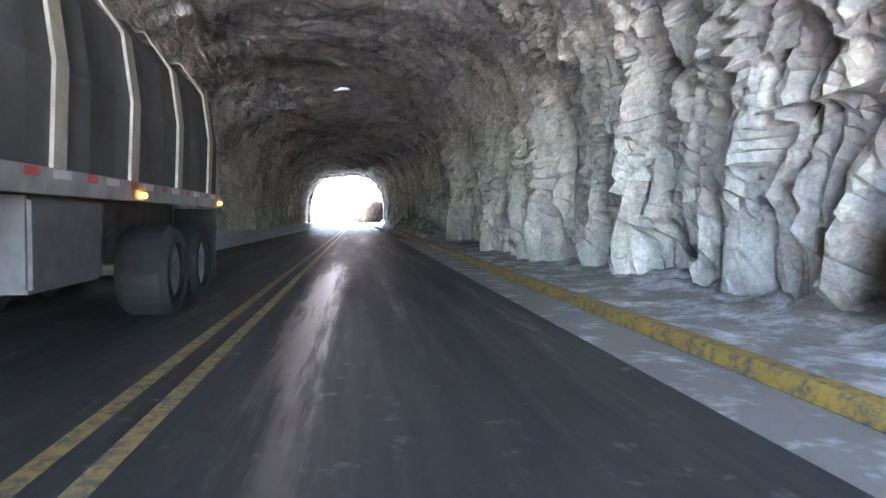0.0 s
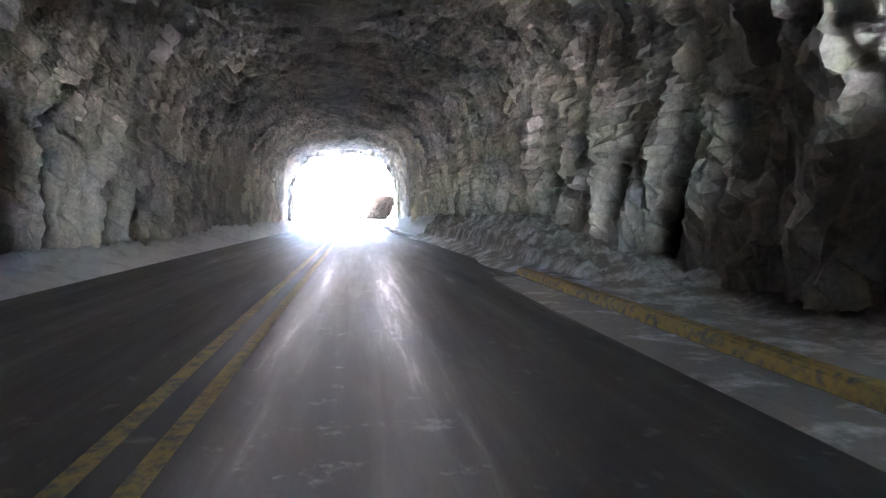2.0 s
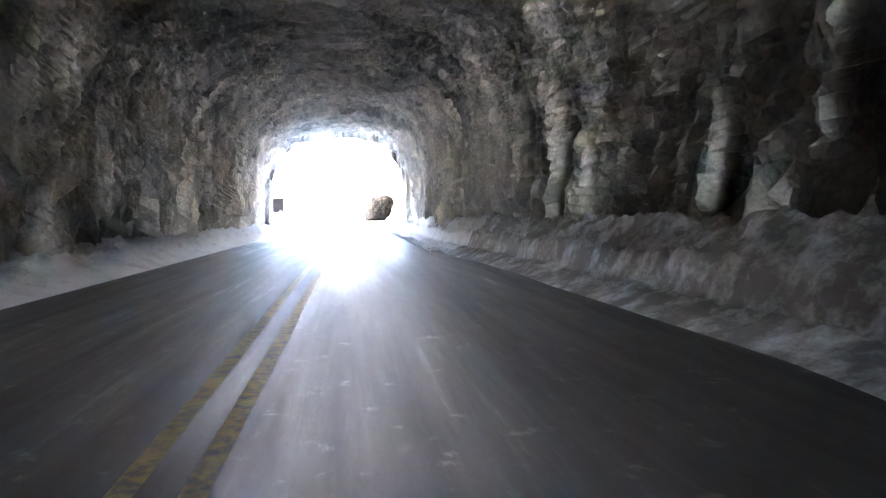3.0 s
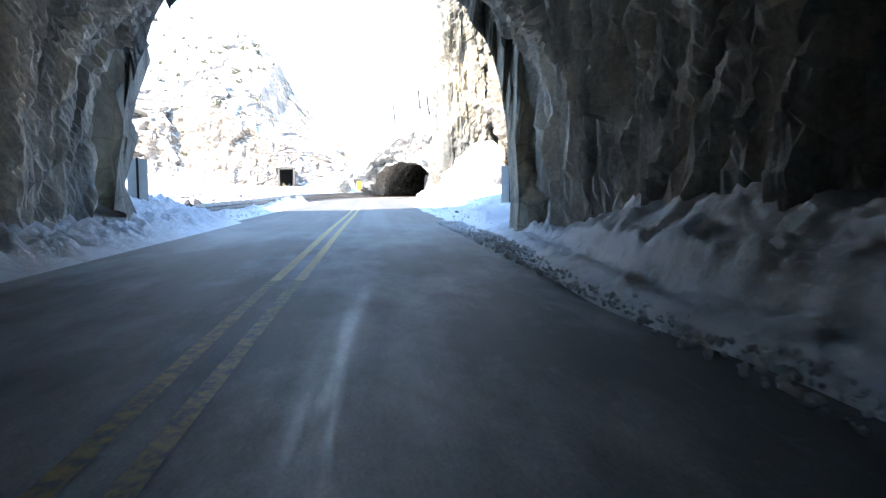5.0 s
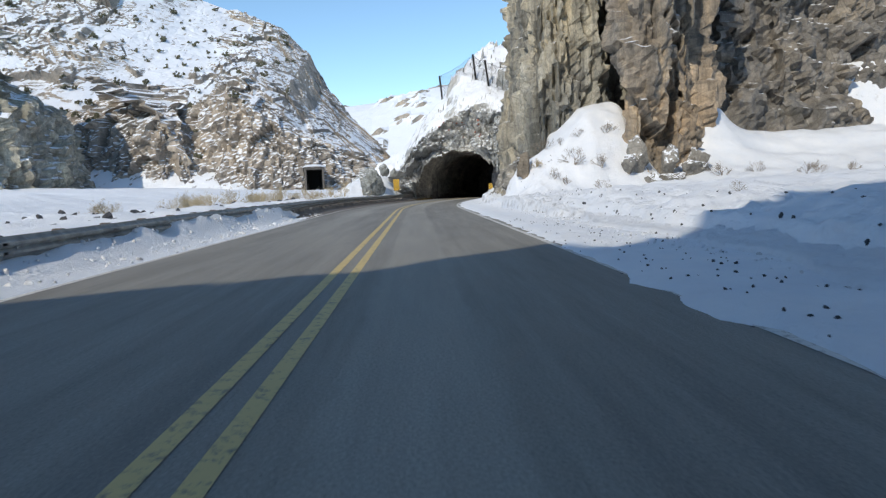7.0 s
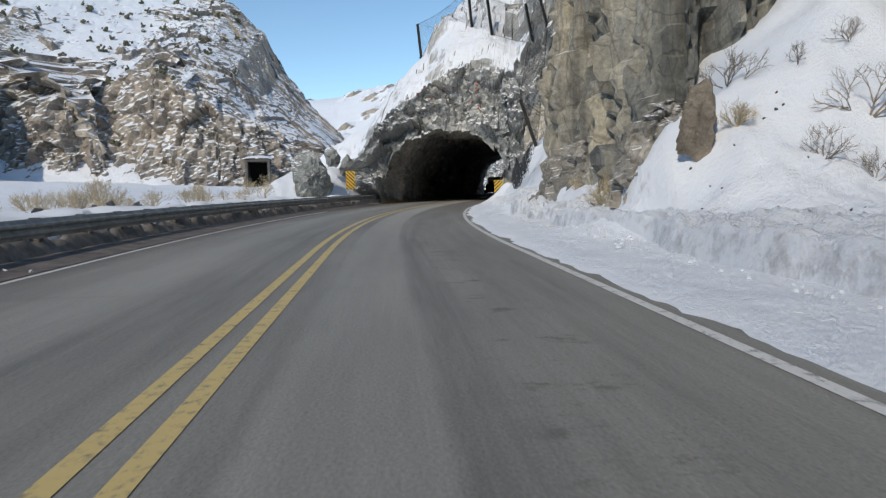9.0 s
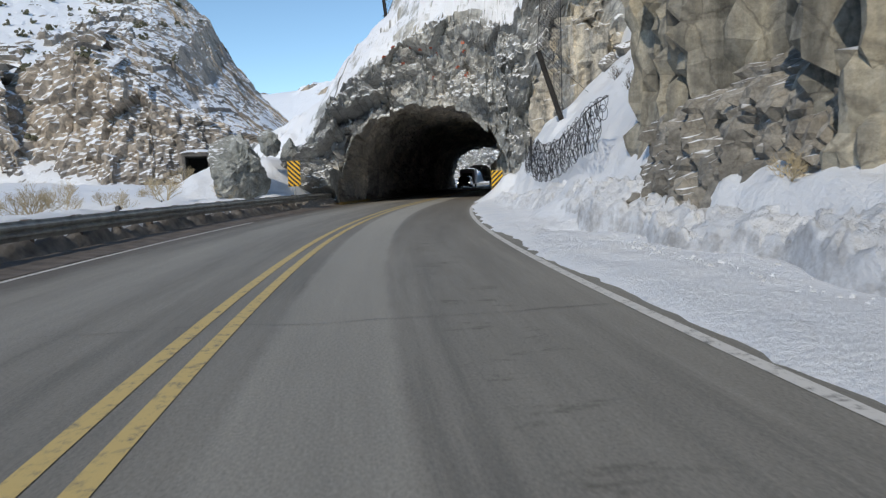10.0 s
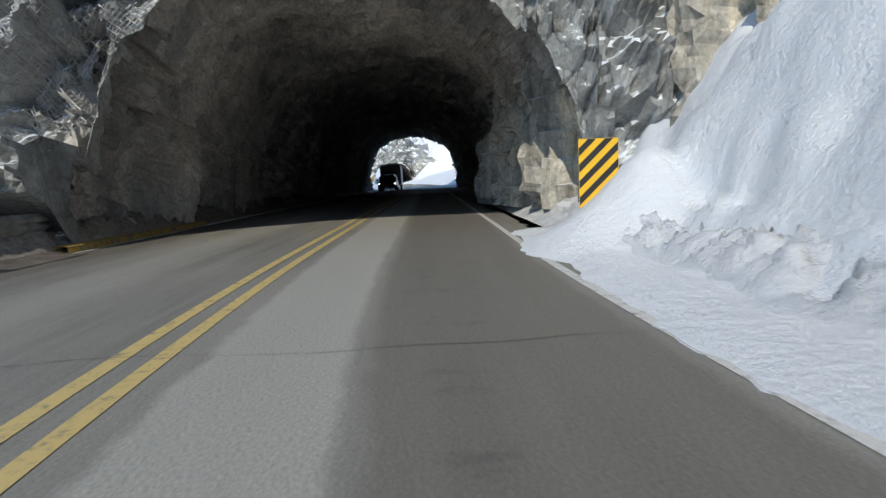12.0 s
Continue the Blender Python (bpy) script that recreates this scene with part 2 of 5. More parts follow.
def asphalt():
    """Worn asphalt; its UV map holds metres right of the centre line and along the road."""
    m, n, l, b = material("asphalt")
    uv = n.new("ShaderNodeTexCoord").outputs["UV"]
    sep = n.new("ShaderNodeSeparateXYZ")
    l.new(uv, sep.inputs[0])
    grain = tex(n, l, "noise", 45.0, 5, 0.8)
    patch = tex(n, l, "noise", 0.5, 8, 0.7, coords=uv, stretch=(1.0, 0.25, 1))
    salt = tex(n, l, "noise", 1.1, 10, 0.75, coords=uv, stretch=(1.4, 0.07, 1))
    smear = tex(n, l, "noise", 0.8, 10, 0.7, coords=uv, stretch=(1.6, 0.03, 1))
    fray = tex(n, l, "noise", 1.6, 10, 0.75, coords=uv, stretch=(1.0, 0.6, 1))

    def band(d0, d1, soft, wob):
        """1 between two lines along the road, with frayed edges."""
        d = math_node(n, l, "MULTIPLY_ADD", math_node(n, l, "SUBTRACT", fray.outputs[0], 0.5), wob, sep.outputs[0])
        a1 = math_node(n, l, "MULTIPLY", math_node(n, l, "SUBTRACT", d, d0), 1 / soft)
        a2 = math_node(n, l, "MULTIPLY", math_node(n, l, "SUBTRACT", d1, d), 1 / soft)
        a1.node.use_clamp = a2.node.use_clamp = True
        return math_node(n, l, "MULTIPLY", a1, a2)

    def from_s(s0, length):
        o = math_node(n, l, "MULTIPLY", math_node(n, l, "SUBTRACT", sep.outputs[1], s0), 1 / length)
        o.node.use_clamp = True
        return o

    base = ramp(n, l, patch.outputs[0], [(0.3, (0.145, 0.138, 0.125)), (0.7, (0.225, 0.213, 0.19))])
    dry = ramp(n, l, salt.outputs[0], [(0.38, (0, 0, 0)), (0.68, (1, 1, 1))])
    col = mixc(n, l, math_node(n, l, "MULTIPLY", dry, 0.65), base, (0.33, 0.31, 0.275))
    dark = ramp(n, l, smear.outputs[0], [(0.30, (1, 1, 1)), (0.44, (0, 0, 0))])
    col = mixc(n, l, math_node(n, l, "MULTIPLY", dark, 0.5), col, (0.105, 0.10, 0.092))
    # salt-bleached wheel tracks, the brown damp lane edge and dark drips between
    pale = math_node(n, l, "MULTIPLY", band(0.6, 1.66, 0.09, 0.32), math_node(n, l, "MULTIPLY_ADD", from_s(150, 22), 0.55, 0.2))
    col = mixc(n, l, pale, col, (0.40, 0.385, 0.35))
    col = mixc(n, l, math_node(n, l, "MULTIPLY", band(1.7, 3.7, 0.12, 0.3), math_node(n, l, "MULTIPLY", from_s(158, 20), 0.7)), col, (0.15, 0.135, 0.115))
    col = mixc(n, l, math_node(n, l, "MULTIPLY", band(-2.7, -1.2, 0.5, 0.6), math_node(n, l, "MULTIPLY", from_s(115, 30), 0.40)), col, (0.37, 0.355, 0.325))
    col = mixc(n, l, math_node(n, l, "MULTIPLY", band(-4.6, -3.15, 0.35, 0.9), math_node(n, l, "MULTIPLY", from_s(135, 25), 0.75)), col, (0.115, 0.10, 0.085))
    drip = ramp(n, l, tex(n, l, "noise", 1.5, 10, 0.75, coords=uv, stretch=(0.8, 1.6, 1)).outputs[0], [(0.55, (0, 0, 0)), (0.62, (1, 1, 1))])
    col = mixc(n, l, math_node(n, l, "MULTIPLY", drip, math_node(n, l, "MULTIPLY", band(1.9, 2.9, 0.3, 0.6), from_s(125, 10))), col, (0.125, 0.115, 0.10))
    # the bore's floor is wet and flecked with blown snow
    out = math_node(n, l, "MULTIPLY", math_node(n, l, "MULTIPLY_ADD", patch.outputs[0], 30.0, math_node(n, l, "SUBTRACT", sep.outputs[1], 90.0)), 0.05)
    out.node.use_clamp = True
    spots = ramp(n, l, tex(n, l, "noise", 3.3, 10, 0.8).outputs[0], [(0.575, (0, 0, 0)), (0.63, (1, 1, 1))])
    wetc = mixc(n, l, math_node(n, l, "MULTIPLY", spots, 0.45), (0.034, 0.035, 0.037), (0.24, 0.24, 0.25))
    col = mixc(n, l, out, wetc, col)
    mouth = math_node(n, l, "SUBTRACT", 1.0, math_node(n, l, "MULTIPLY", math_node(n, l, "ABSOLUTE", math_node(n, l, "SUBTRACT", sep.outputs[1], 88.0)), 0.05))
    mouth.node.use_clamp = True
    powder = ramp(n, l, tex(n, l, "noise", 0.55, 10, 0.7, coords=uv, stretch=(1.0, 0.35, 1)).outputs[0], [(0.45, (0, 0, 0)), (0.72, (1, 1, 1))])
    col = mixc(n, l, math_node(n, l, "MULTIPLY", math_node(n, l, "MULTIPLY", mouth, powder), 0.6), col, (0.72, 0.74, 0.78))
    sand = mixc(n, l, ramp(n, l, grain.outputs[0], [(0.35, (0, 0, 0)), (0.65, (1, 1, 1))]), (0.66, 0.66, 0.66), (1.32, 1.31, 1.28))
    mul = n.new("ShaderNodeMix")
    mul.data_type, mul.blend_type = "RGBA", "MULTIPLY"
    mul.inputs[0].default_value = 1.0
    l.new(col, mul.inputs[6])
    l.new(sand, mul.inputs[7])
    l.new(mul.outputs[2], b.inputs["Base Color"])
    # water lies in the wheel tracks
    film = math_node(n, l, "MULTIPLY_ADD", math_node(n, l, "MULTIPLY", band(0.35, 1.25, 0.25, 0.5), math_node(n, l, "SUBTRACT", 1.0, from_s(26, 14))), -0.09, salt.outputs[0])
    wet = ramp(n, l, film, [(0.36, (0.32, 0.32, 0.32)), (0.42, (0.52, 0.52, 0.52)), (0.60, (0.70, 0.70, 0.70))])
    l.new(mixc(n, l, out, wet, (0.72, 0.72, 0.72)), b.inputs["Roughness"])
    bumped(n, l, b, grain.outputs[0], 0.5, 0.012)
    return m


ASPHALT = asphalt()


def paint(name, colour, wear):
    m, n, l, b = material(name)
    t = tex(n, l, "noise", 8.0, 12, 0.8)
    keep = ramp(n, l, t.outputs[0], [(wear, (0, 0, 0)), (wear + 0.12, (1, 1, 1))])
    l.new(mixc(n, l, keep, (0.12, 0.115, 0.11), colour), b.inputs["Base Color"])
    b.inputs["Roughness"].default_value = 0.65
    return m


YELLOW = paint("yellow_road_paint", (0.58, 0.43, 0.17), 0.36)
WHITE = paint("white_road_paint", (0.62, 0.60, 0.57), 0.36)

# ---- the road's line ----
BEND, BEND_END, RATE = 149.0, 188.0, 0.00664
_s = np.arange(-40.0, 700.0, 0.5)
_th = np.clip(_s - BEND, 0, BEND_END - BEND) * RATE - np.clip(_s - 264, 0, 70) * 0.00175
_x = -1.3 + np.concatenate([[0], np.cumsum(np.sin(_th[:-1]) * 0.5)])
_y = -40.0 + np.concatenate([[0], np.cumsum(np.cos(_th[:-1]) * 0.5)])


def line(s):
    """Place and heading of the road's centre line s metres along it."""
    return np.interp(s, _s, _x), np.interp(s, _s, _y), np.interp(s, _s, _th)


def at(s, d, z=0.0):
    """The point d metres right of the centre line; z up."""
    x, y, th = line(np.asarray(s, float))
    return np.stack(np.broadcast_arrays(x + d * np.cos(th), y - d * np.sin(th), z + 0 * x), -1)


def road_coords(x, y):
    """Metres along and right of the centre line for points of the plan."""
    s = np.interp(y, _y, _s)
    for _ in range(2):
        cx, cy, th = line(s)
        s = s + (x - cx) * np.sin(th) + (y - cy) * np.cos(th)
    cx, cy, th = line(s)
    return s, (x - cx) * np.cos(th) - (y - cy) * np.sin(th)


T1_IN, T1_OUT = 0.0, 95.5
T2_IN, T2_OUT = 191.0, 262.0
T3_IN = 362.0

# ---- ground ----
def spaced(stops):
    """Coordinates with a step of their own in each stretch: (from, step), ..., (to, 0)."""
    out = []
    for (a, step), (b, _) in zip(stops[:-1], stops[1:]):
        out += list(np.linspace(a, b, max(1, int(round((b - a) / step))), endpoint=False))
    return np.array(out + [stops[-1][0]])


def berm_edge(s, p):
    """How far right of the centre line the ploughed berm begins."""
    return 6.75 + 0.25 * vnoise(p * 0.5, 9) - 0.9 * smooth(170, 184, s) - 1.3 * smooth(112, 101, s)


def ground_height(x, y):
    s, d = road_coords(x, y)
    p = np.stack([x, y, 0 * x], -1)
    rough = fbm(p * 0.9, 4, 3)
    lump = fbm(p * 2.6, 3, 8)
    soft = fbm(p * 0.12, 3, 5)
    # right: thin snow on the shoulder, the ploughed berm, the apron up to the cliffs
    e = d - berm_edge(s, p)
    berm = 0.42 * smooth(0.0, 0.22, e) + 0.25 * smooth(0.3, 1.4, e)
    apron = 0.035 * np.clip(e - 1, 0, 30)
    # drifts against the foot of the layered wall, highest beside the pillar
    apron = apron + 2.3 * smooth(145, 157, y) * smooth(13.0, 17.5, x) + 3.6 * np.exp(-(((x - 18.6) / 2.3) ** 2)) * smooth(149, 156, y)
    apron = apron + (0.8 * smooth(6.7, 7.7, d + 0.9 * smooth(168, 178, s)) + (0.45 + 0.45 * smooth(172, 184, s)) * np.clip(d + 0.5 * smooth(168, 178, s) - 7.0, 0, 12)) * smooth(162, 168, s)
    apron = apron + 0.36 * np.clip(d - 4.9, 0, 2.4) * smooth(166, 178, s)
    apron = apron + 0.5 * np.clip(d - 6.2, 0, 2.0) * smooth(161, 167, s) * smooth(179, 174, s)
    cutline = d - 5.75 - 0.5 * vnoise(p * 0.45, 19) + 0.5 * smooth(170, 182, s)
    apron = apron + 0.24 * smooth(0.0, 0.16, cutline) * smooth(162, 167, s) * smooth(-0.25, 0.1, vnoise(p * (0, 0.22, 0), 23))
    # the steep snow chute between the rock nose and the pillar
    w = smooth(145.5, 151.5, y - 0.35 * np.clip(x - 8, 0, 8)) * smooth(170, 160, y) * smooth(16.0, 12.5, x) * np.maximum(smooth(154.5, 152.5, y), smooth(7.8, 8.8, x))
    apron = np.maximum(apron, (0.95 * np.clip(x - 5.3, 0, 5.2) + 0.15 * np.clip(x - 10.5, 0, 4) + 0.3 * soft) * w)
    apron = apron + 0.6 * smooth(6.5, 7.4, d) * smooth(152, 156, s) * smooth(168, 162, s)
    apron = apron + 0.85 * np.exp(-((x - 6.1) ** 2 + (y - 151.0) ** 2) / 2.0)
    apron = apron + 0.5 * np.clip(d - 5.4, 0, 7) * smooth(116, 101, s)
    verge = 3.72 - 0.25 * smooth(130, 118, s) - 0.12 * smooth(170, 180, s)
    right = 0.07 * smooth(verge, verge + 0.5, d + 0.2 * rough + 0.12 * lump) + berm * (1 + 0.2 * rough) + apron
    right = right + 1.15 * np.exp(-((x - 8.8) ** 2 + (y - 185.5) ** 2) / 1.1)
    right = right + 0.09 * lump * smooth(0, 0.4, e) * smooth(4, 1, e) + 0.03 * lump * smooth(verge + 0.4, verge + 0.9, d) + (0.15 * fbm(p * 1.7, 4, 18) + 0.08 * lump) * smooth(158, 168, s) * smooth(4.6, 5.4, d) * smooth(9.5, 7.5, d) + 0.2 * soft * smooth(8, 14, d)
    # below the ring net: the cut face, a lumpy crest and the steep slope behind it
    cut = 5.7 + 0.25 * vnoise(p * 0.45, 19)
    under = np.interp(d - cut, [-1.6, -0.05, 0.12, 0.6, 1.0, 1.5, 2.8, 7.0], [0.07, 0.10, 0.18, 0.62, 1.1, 1.9, 3.9, 9.0])
    under = under + (0.10 * fbm(p * 1.7, 4, 18) + 0.06 * lump) * smooth(4.4, 5.4, d) * smooth(9, 7, d)
    share = smooth(165, 168.5, s) * smooth(180, 173, s) * smooth(4.0, 4.6, d)
    right = right * (1 - share) + under * share
    # left: snow at the rail, the bank down to the river and up the far side
    l = -d
    bare = smooth(136, 150, s)
    left = 0.05 * (1 - bare) * smooth(3.4, 4.2, l) + (0.30 + 0.36 * smooth(116, 136, s)) * (1 - 0.8 * smooth(184, 187.5, s) * smooth(6.5, 5.5, l)) * smooth(4.3 + 0.9 * bare, 5.1 + 0.5 * bare, l) * (1 + 0.3 * rough) - 0.04 * np.clip(l - 8, 0, 8)
    left = left + 1.3 * smooth(112, 98, s) * smooth(4.9, 7.5, l) - 0.9 * smooth(13, 20, l) + 2.6 * smooth(24, 44, l)
    left = left + 2.3 * smooth(5.5, 8.2, l) * smooth(182.5, 190, s) * smooth(15, 11, l)
    left = left + 0.05 * np.clip(l - 48, 0, 400) + 0.3 * soft * smooth(7, 12, l)
    h = np.where(d > 0, right, left)
    # tunnels: level floor
    for a, b in ((T1_IN - 12, T1_OUT + 0.3), (T2_IN - 0.5, T2_OUT + 1), (T3_IN, T3_IN + 70)):
        inside = smooth(a, a + 1.0, s) * smooth(b, b - 1.0, s) * smooth(9.5, 8.0, np.abs(d))
        h = h * (1 - inside)
    beyond = smooth(T2_OUT - 3, T2_OUT + 2, s) * smooth(T3_IN + 2, T3_IN - 2, s)
    h = h * (1 - beyond) + beyond * (0.5 * np.clip(np.abs(d) - 5, 0, 3) + 0.25 * np.clip(d - 8, 0, 20))
    h = h - 0.06 * np.where(d > 0, smooth(verge + 0.7, verge, d), smooth(4.4, 3.4, -d))
    # the canyon closes far off
    return h + 90 * smooth(500, 1400, np.hypot(x, y - 100)) * (0.6 + 0.4 * soft) + 60 * smooth(120, 500, np.abs(x))


def build_ground():
    xs = spaced([(-1800, 60), (-400, 12), (-100, 2.5), (-24, 0.6), (-8, 0.22), (2, 0.12), (9, 0.22), (16, 0.5), (40, 3), (120, 15), (420, 60), (1800, 0)])
    ys = spaced([(-500, 50), (-60, 5), (92, 0.25), (192, 0.8), (262, 1.5), (380, 8), (600, 50), (2600, 0)])
    X, Y = np.meshgrid(xs, ys)
    Z = ground_height(X.ravel(), Y.ravel()).reshape(X.shape)
    ob = grid_mesh("ground", np.stack([X, Y, Z], -1), SNOW_GROUND)
    tagged(ob, "snow-covered canyon floor with ploughed berms beside the road", "ground", kind="structure")


SNOW_BANK = snow_material("bank_snow", 0.55, 0.42, True, 0.9)
SNOW_BERM = snow_material("berm_snow", 0.6, 0.48, True, 0.9)
SNOW_GROUND = snow_material("roadside_snow", 0.5, 0.56, True, 0.4)
build_ground()


# darker, more worn copy of YELLOW: the tunnel's gloom and glare put into colour
DIM_YELLOW = paint("dimmed_yellow_paint", (0.42, 0.29, 0.09), 0.43)


def strip(name, s0, s1, d0, d1, z, mat, step=1.0, sides=2, drift=lambda s: 0 * s):
    ss = np.linspace(s0, s1, max(2, int((s1 - s0) / step) + 1))
    pts = np.stack([at(ss, d + drift(ss), z) for d in np.linspace(d0, d1, sides)], 1)
    return grid_mesh(name, pts[:, ::-1], mat)


def road_strip():
    ob = strip("road", -14, 440, -4.35, 5.0, 0.0, ASPHALT, 1.0, 9)
    uv = ob.data.uv_layers.new(name="road_metres")
    co = np.zeros(len(ob.data.vertices) * 3, np.float32)
    ob.data.vertices.foreach_get("co", co)
    idx = np.zeros(len(ob.data.loops), np.int32)
    ob.data.loops.foreach_get("vertex_index", idx)
    s, d = road_coords(co[0::3].astype(float), co[1::3].astype(float))
    uv.data.foreach_set("uv", np.stack([d[idx], s[idx]], -1).reshape(-1).astype(np.float32))
    return ob


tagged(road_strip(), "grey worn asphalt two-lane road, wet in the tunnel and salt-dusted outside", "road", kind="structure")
for d in (-0.15, 0.15):
    tagged(strip("centre_line", 88, 440, d - 0.065, d + 0.065, 0.005, YELLOW, drift=lambda s: 0.02 + 0.08 * smooth(98, 114, s) + 0.10 * smooth(164, 178, s)), "worn double yellow centre line on asphalt", "road marking", kind="structure")
    tagged(strip("centre_line", -14, 88, d - 0.06, d + 0.06, 0.005, DIM_YELLOW), "worn double yellow centre line on the wet tunnel road, colour dimmed for gloom and glare", "road marking", kind="structure")
for d, end in ((-3.85, 174), (3.8, 440)):
    tagged(strip("edge_line", 97, end, d - 0.06, d + 0.06, 0.005, WHITE), "worn white edge line on asphalt", "road marking", kind="structure")


def bank(name, s0, s1, d0, d1, profile, mat, label, k=0, step=0.12, category="snow bank", shift=None, fine=0.07, rugged=1.0):
    """A heap along the road; profile(f, s): its height at the fraction f of its width."""
    ss, ds = np.arange(s0, s1, step), np.arange(d0, d1 + 1e-6, fine)
    S, D = np.meshgrid(ss, ds, indexing="ij")
    s, d = S.ravel(), D.ravel()
    q = np.stack([s, d, 0 * s], -1)
    z = profile((d - d0) / (d1 - d0), s)
    lumps = 0.13 * facets(q * 2.4, 301 + k, 1.2) + 0.10 * facets(q * 5.0, 311 + k, 1.2) + 0.06 * fbm(q * 4.0, 3, 331 + k) + 0.05 * fbm(q * 1.1, 3, 321 + k) + 0.05 * facets(q * 10.0, 341 + k, 1.2)
    z = z + rugged * lumps * smooth(0.02, 0.35, z)
    pts = at(s, d if shift is None else d + shift(s), 0)
    pts[:, 2] = z
    ob = grid_mesh(name, pts.reshape(*S.shape, 3)[:, ::-1], mat)
    return tagged(ob, label, category, kind="structure")


ease = lambda s, a, b: smooth(a, b, s)  # noqa: E731
SNOW_GRIMY = snow_material("grimy_snow", 0.95, 0.34, False, 0.9)
# one heap in two tones: paler beyond 70 m, standing in for portal light
for name, start, end, grit in (("snow_bank_1", 40, 70.05, SNOW_GRIMY), ("snow_bank_4", 70, 101, SNOW_DIRTY)):
    bank(name, start, end, 2.95, 5.6, lambda f, s: -0.04 + ease(s, 40, 56) * ease(s, 101.5, 96) * (0.22 * smooth(0.02, 0.30, f) + (0.16 + 0.30 * ease(s, 92.5, 88)) * smooth(0.34, 0.42, f) + 0.42 * ease(s, 91.5, 87) * smooth(0.42, 0.66, f)), grit, "grimy heap of ploughed snow and rubble along the tunnel wall", 1, 0.09, shift=lambda s: 0.15 + 0.75 * smooth(80, 58, s) + 0.45 * smooth(88, 96, s) + 0.22 * vnoise(np.stack([s * 0.35, 0 * s, 0 * s], -1), 19), fine=0.05, rugged=0.9)
bank("snow_bank_2", -10, 104, -6.8, -3.1, lambda f, s: -0.03 + (0.30 + 0.2 * ease(s, 50, 80)) * smooth(0.98, 0.55, f) + 0.45 * ease(s, 60, 80) * smooth(0.6, 0.1, f), SNOW_DIRTY, "grimy ploughed snow strip along the tunnel wall", 2)
bank("snow_berm", 99, 154.01, 0, 2.6, lambda f, s: -0.08 + ease(s, 99, 102) * 0.46 * (0.5 + 0.85 * ease(s, 126, 142) + 0.4 * ease(s, 116, 104)) * smooth(0.05, 0.13, f) + ease(s, 99, 102) * (0.14 + 0.3 * ease(s, 116, 104)) * smooth(0.2, 0.7, f) - 0.3 * smooth(0.8, 1, f), SNOW_BERM, "ploughed snow berm with a grey gritty cut face", 11, 0.11, fine=0.05, rugged=0.75, shift=lambda s: 5.82 + 0.35 * vnoise(np.stack([s * 0.45, 0 * s, 0 * s], -1), 9) - 0.7 * smooth(126, 109, s) - 1.0 * smooth(113, 99, s))
bank("snow_berm", 154, 189, 0, 2.4, lambda f, s: -0.08 + (0.52 + 0.2 * vnoise(np.stack([s * 0.3, 0 * s, 0 * s], -1), 14)) * (1 - 0.6 * ease(s, 170, 180)) * smooth(0.04, 0.12 + 0.16 * ease(s, 164, 178), f) + (0.20 + 0.28 * ease(s, 160, 166)) * (1 - 0.4 * ease(s, 170, 180)) * smooth(0.12, 0.42, f) - 0.3 * smooth(0.85, 1, f), SNOW_BANK, "ploughed snow berm with a pale granular face", 11, 0.09, fine=0.045, rugged=1.15, shift=lambda s: 5.9 - 0.2 * smooth(158, 165, s) + 0.3 * vnoise(np.stack([s * 0.45, 0 * s, 0 * s], -1), 9) - 1.45 * smooth(170, 183, s))
bank("rail_dirt", 104, 190.3, -5.8, -4.9, lambda f, s: -0.03 + (0.26 + 0.12 * ease(s, 112, 135)) * smooth(1.0, 0.6, f), plain("frozen_dirty_snow", (0.17, 0.155, 0.14), 0.85, 0, 0.5, 3.0, 0.03), "dark frozen dirt and snow packed under the guard rail", 16, 0.2, "dirt")
bank("dirt_shoulder", 138, 190, -5.0, -3.95, lambda f, s: 0.012 + 0.07 * smooth(0.9, 0.1, f) * ease(s, 136, 150), plain("slushy_dirt", (0.13, 0.11, 0.095), 0.8, 0, 0.5, 2.2, 0.03), "brown slushy grit between the road and the guard rail", 12, 0.2, "dirt")
bank("gravel_bank", 183.5, 225, -6.9, -4.5, lambda f, s: -0.03 + 0.52 * smooth(1.0, 0.72, f) * ease(s, 183.5, 187), plain("gravel", (0.27, 0.24, 0.21), 0.9, 0, 0.45, 9, 0.05), "brown gravel and dirt heaped at the tunnel mouth", 3, 0.2, "gravel")
bank("snow_bank_3", 188.5, 225, 4.3, 6.4, lambda f, s: -0.03 + 0.5 * smooth(0.1, 0.7, f) * ease(s, 230, 200), SNOW_DIRTY, "dirty snow drift inside the tunnel mouth", 4, 0.2)


def prism(name, s0, s1, profile, mat, step=1.0):
    """A bar along the road with the closed outline profile of (d, z)."""
    ss = np.linspace(s0, s1, max(2, int((s1 - s0) / step) + 1))
    pts = np.stack([at(ss, d, z) for d, z in (*profile, profile[0])], 1)
    return grid_mesh(name, pts, mat, True)


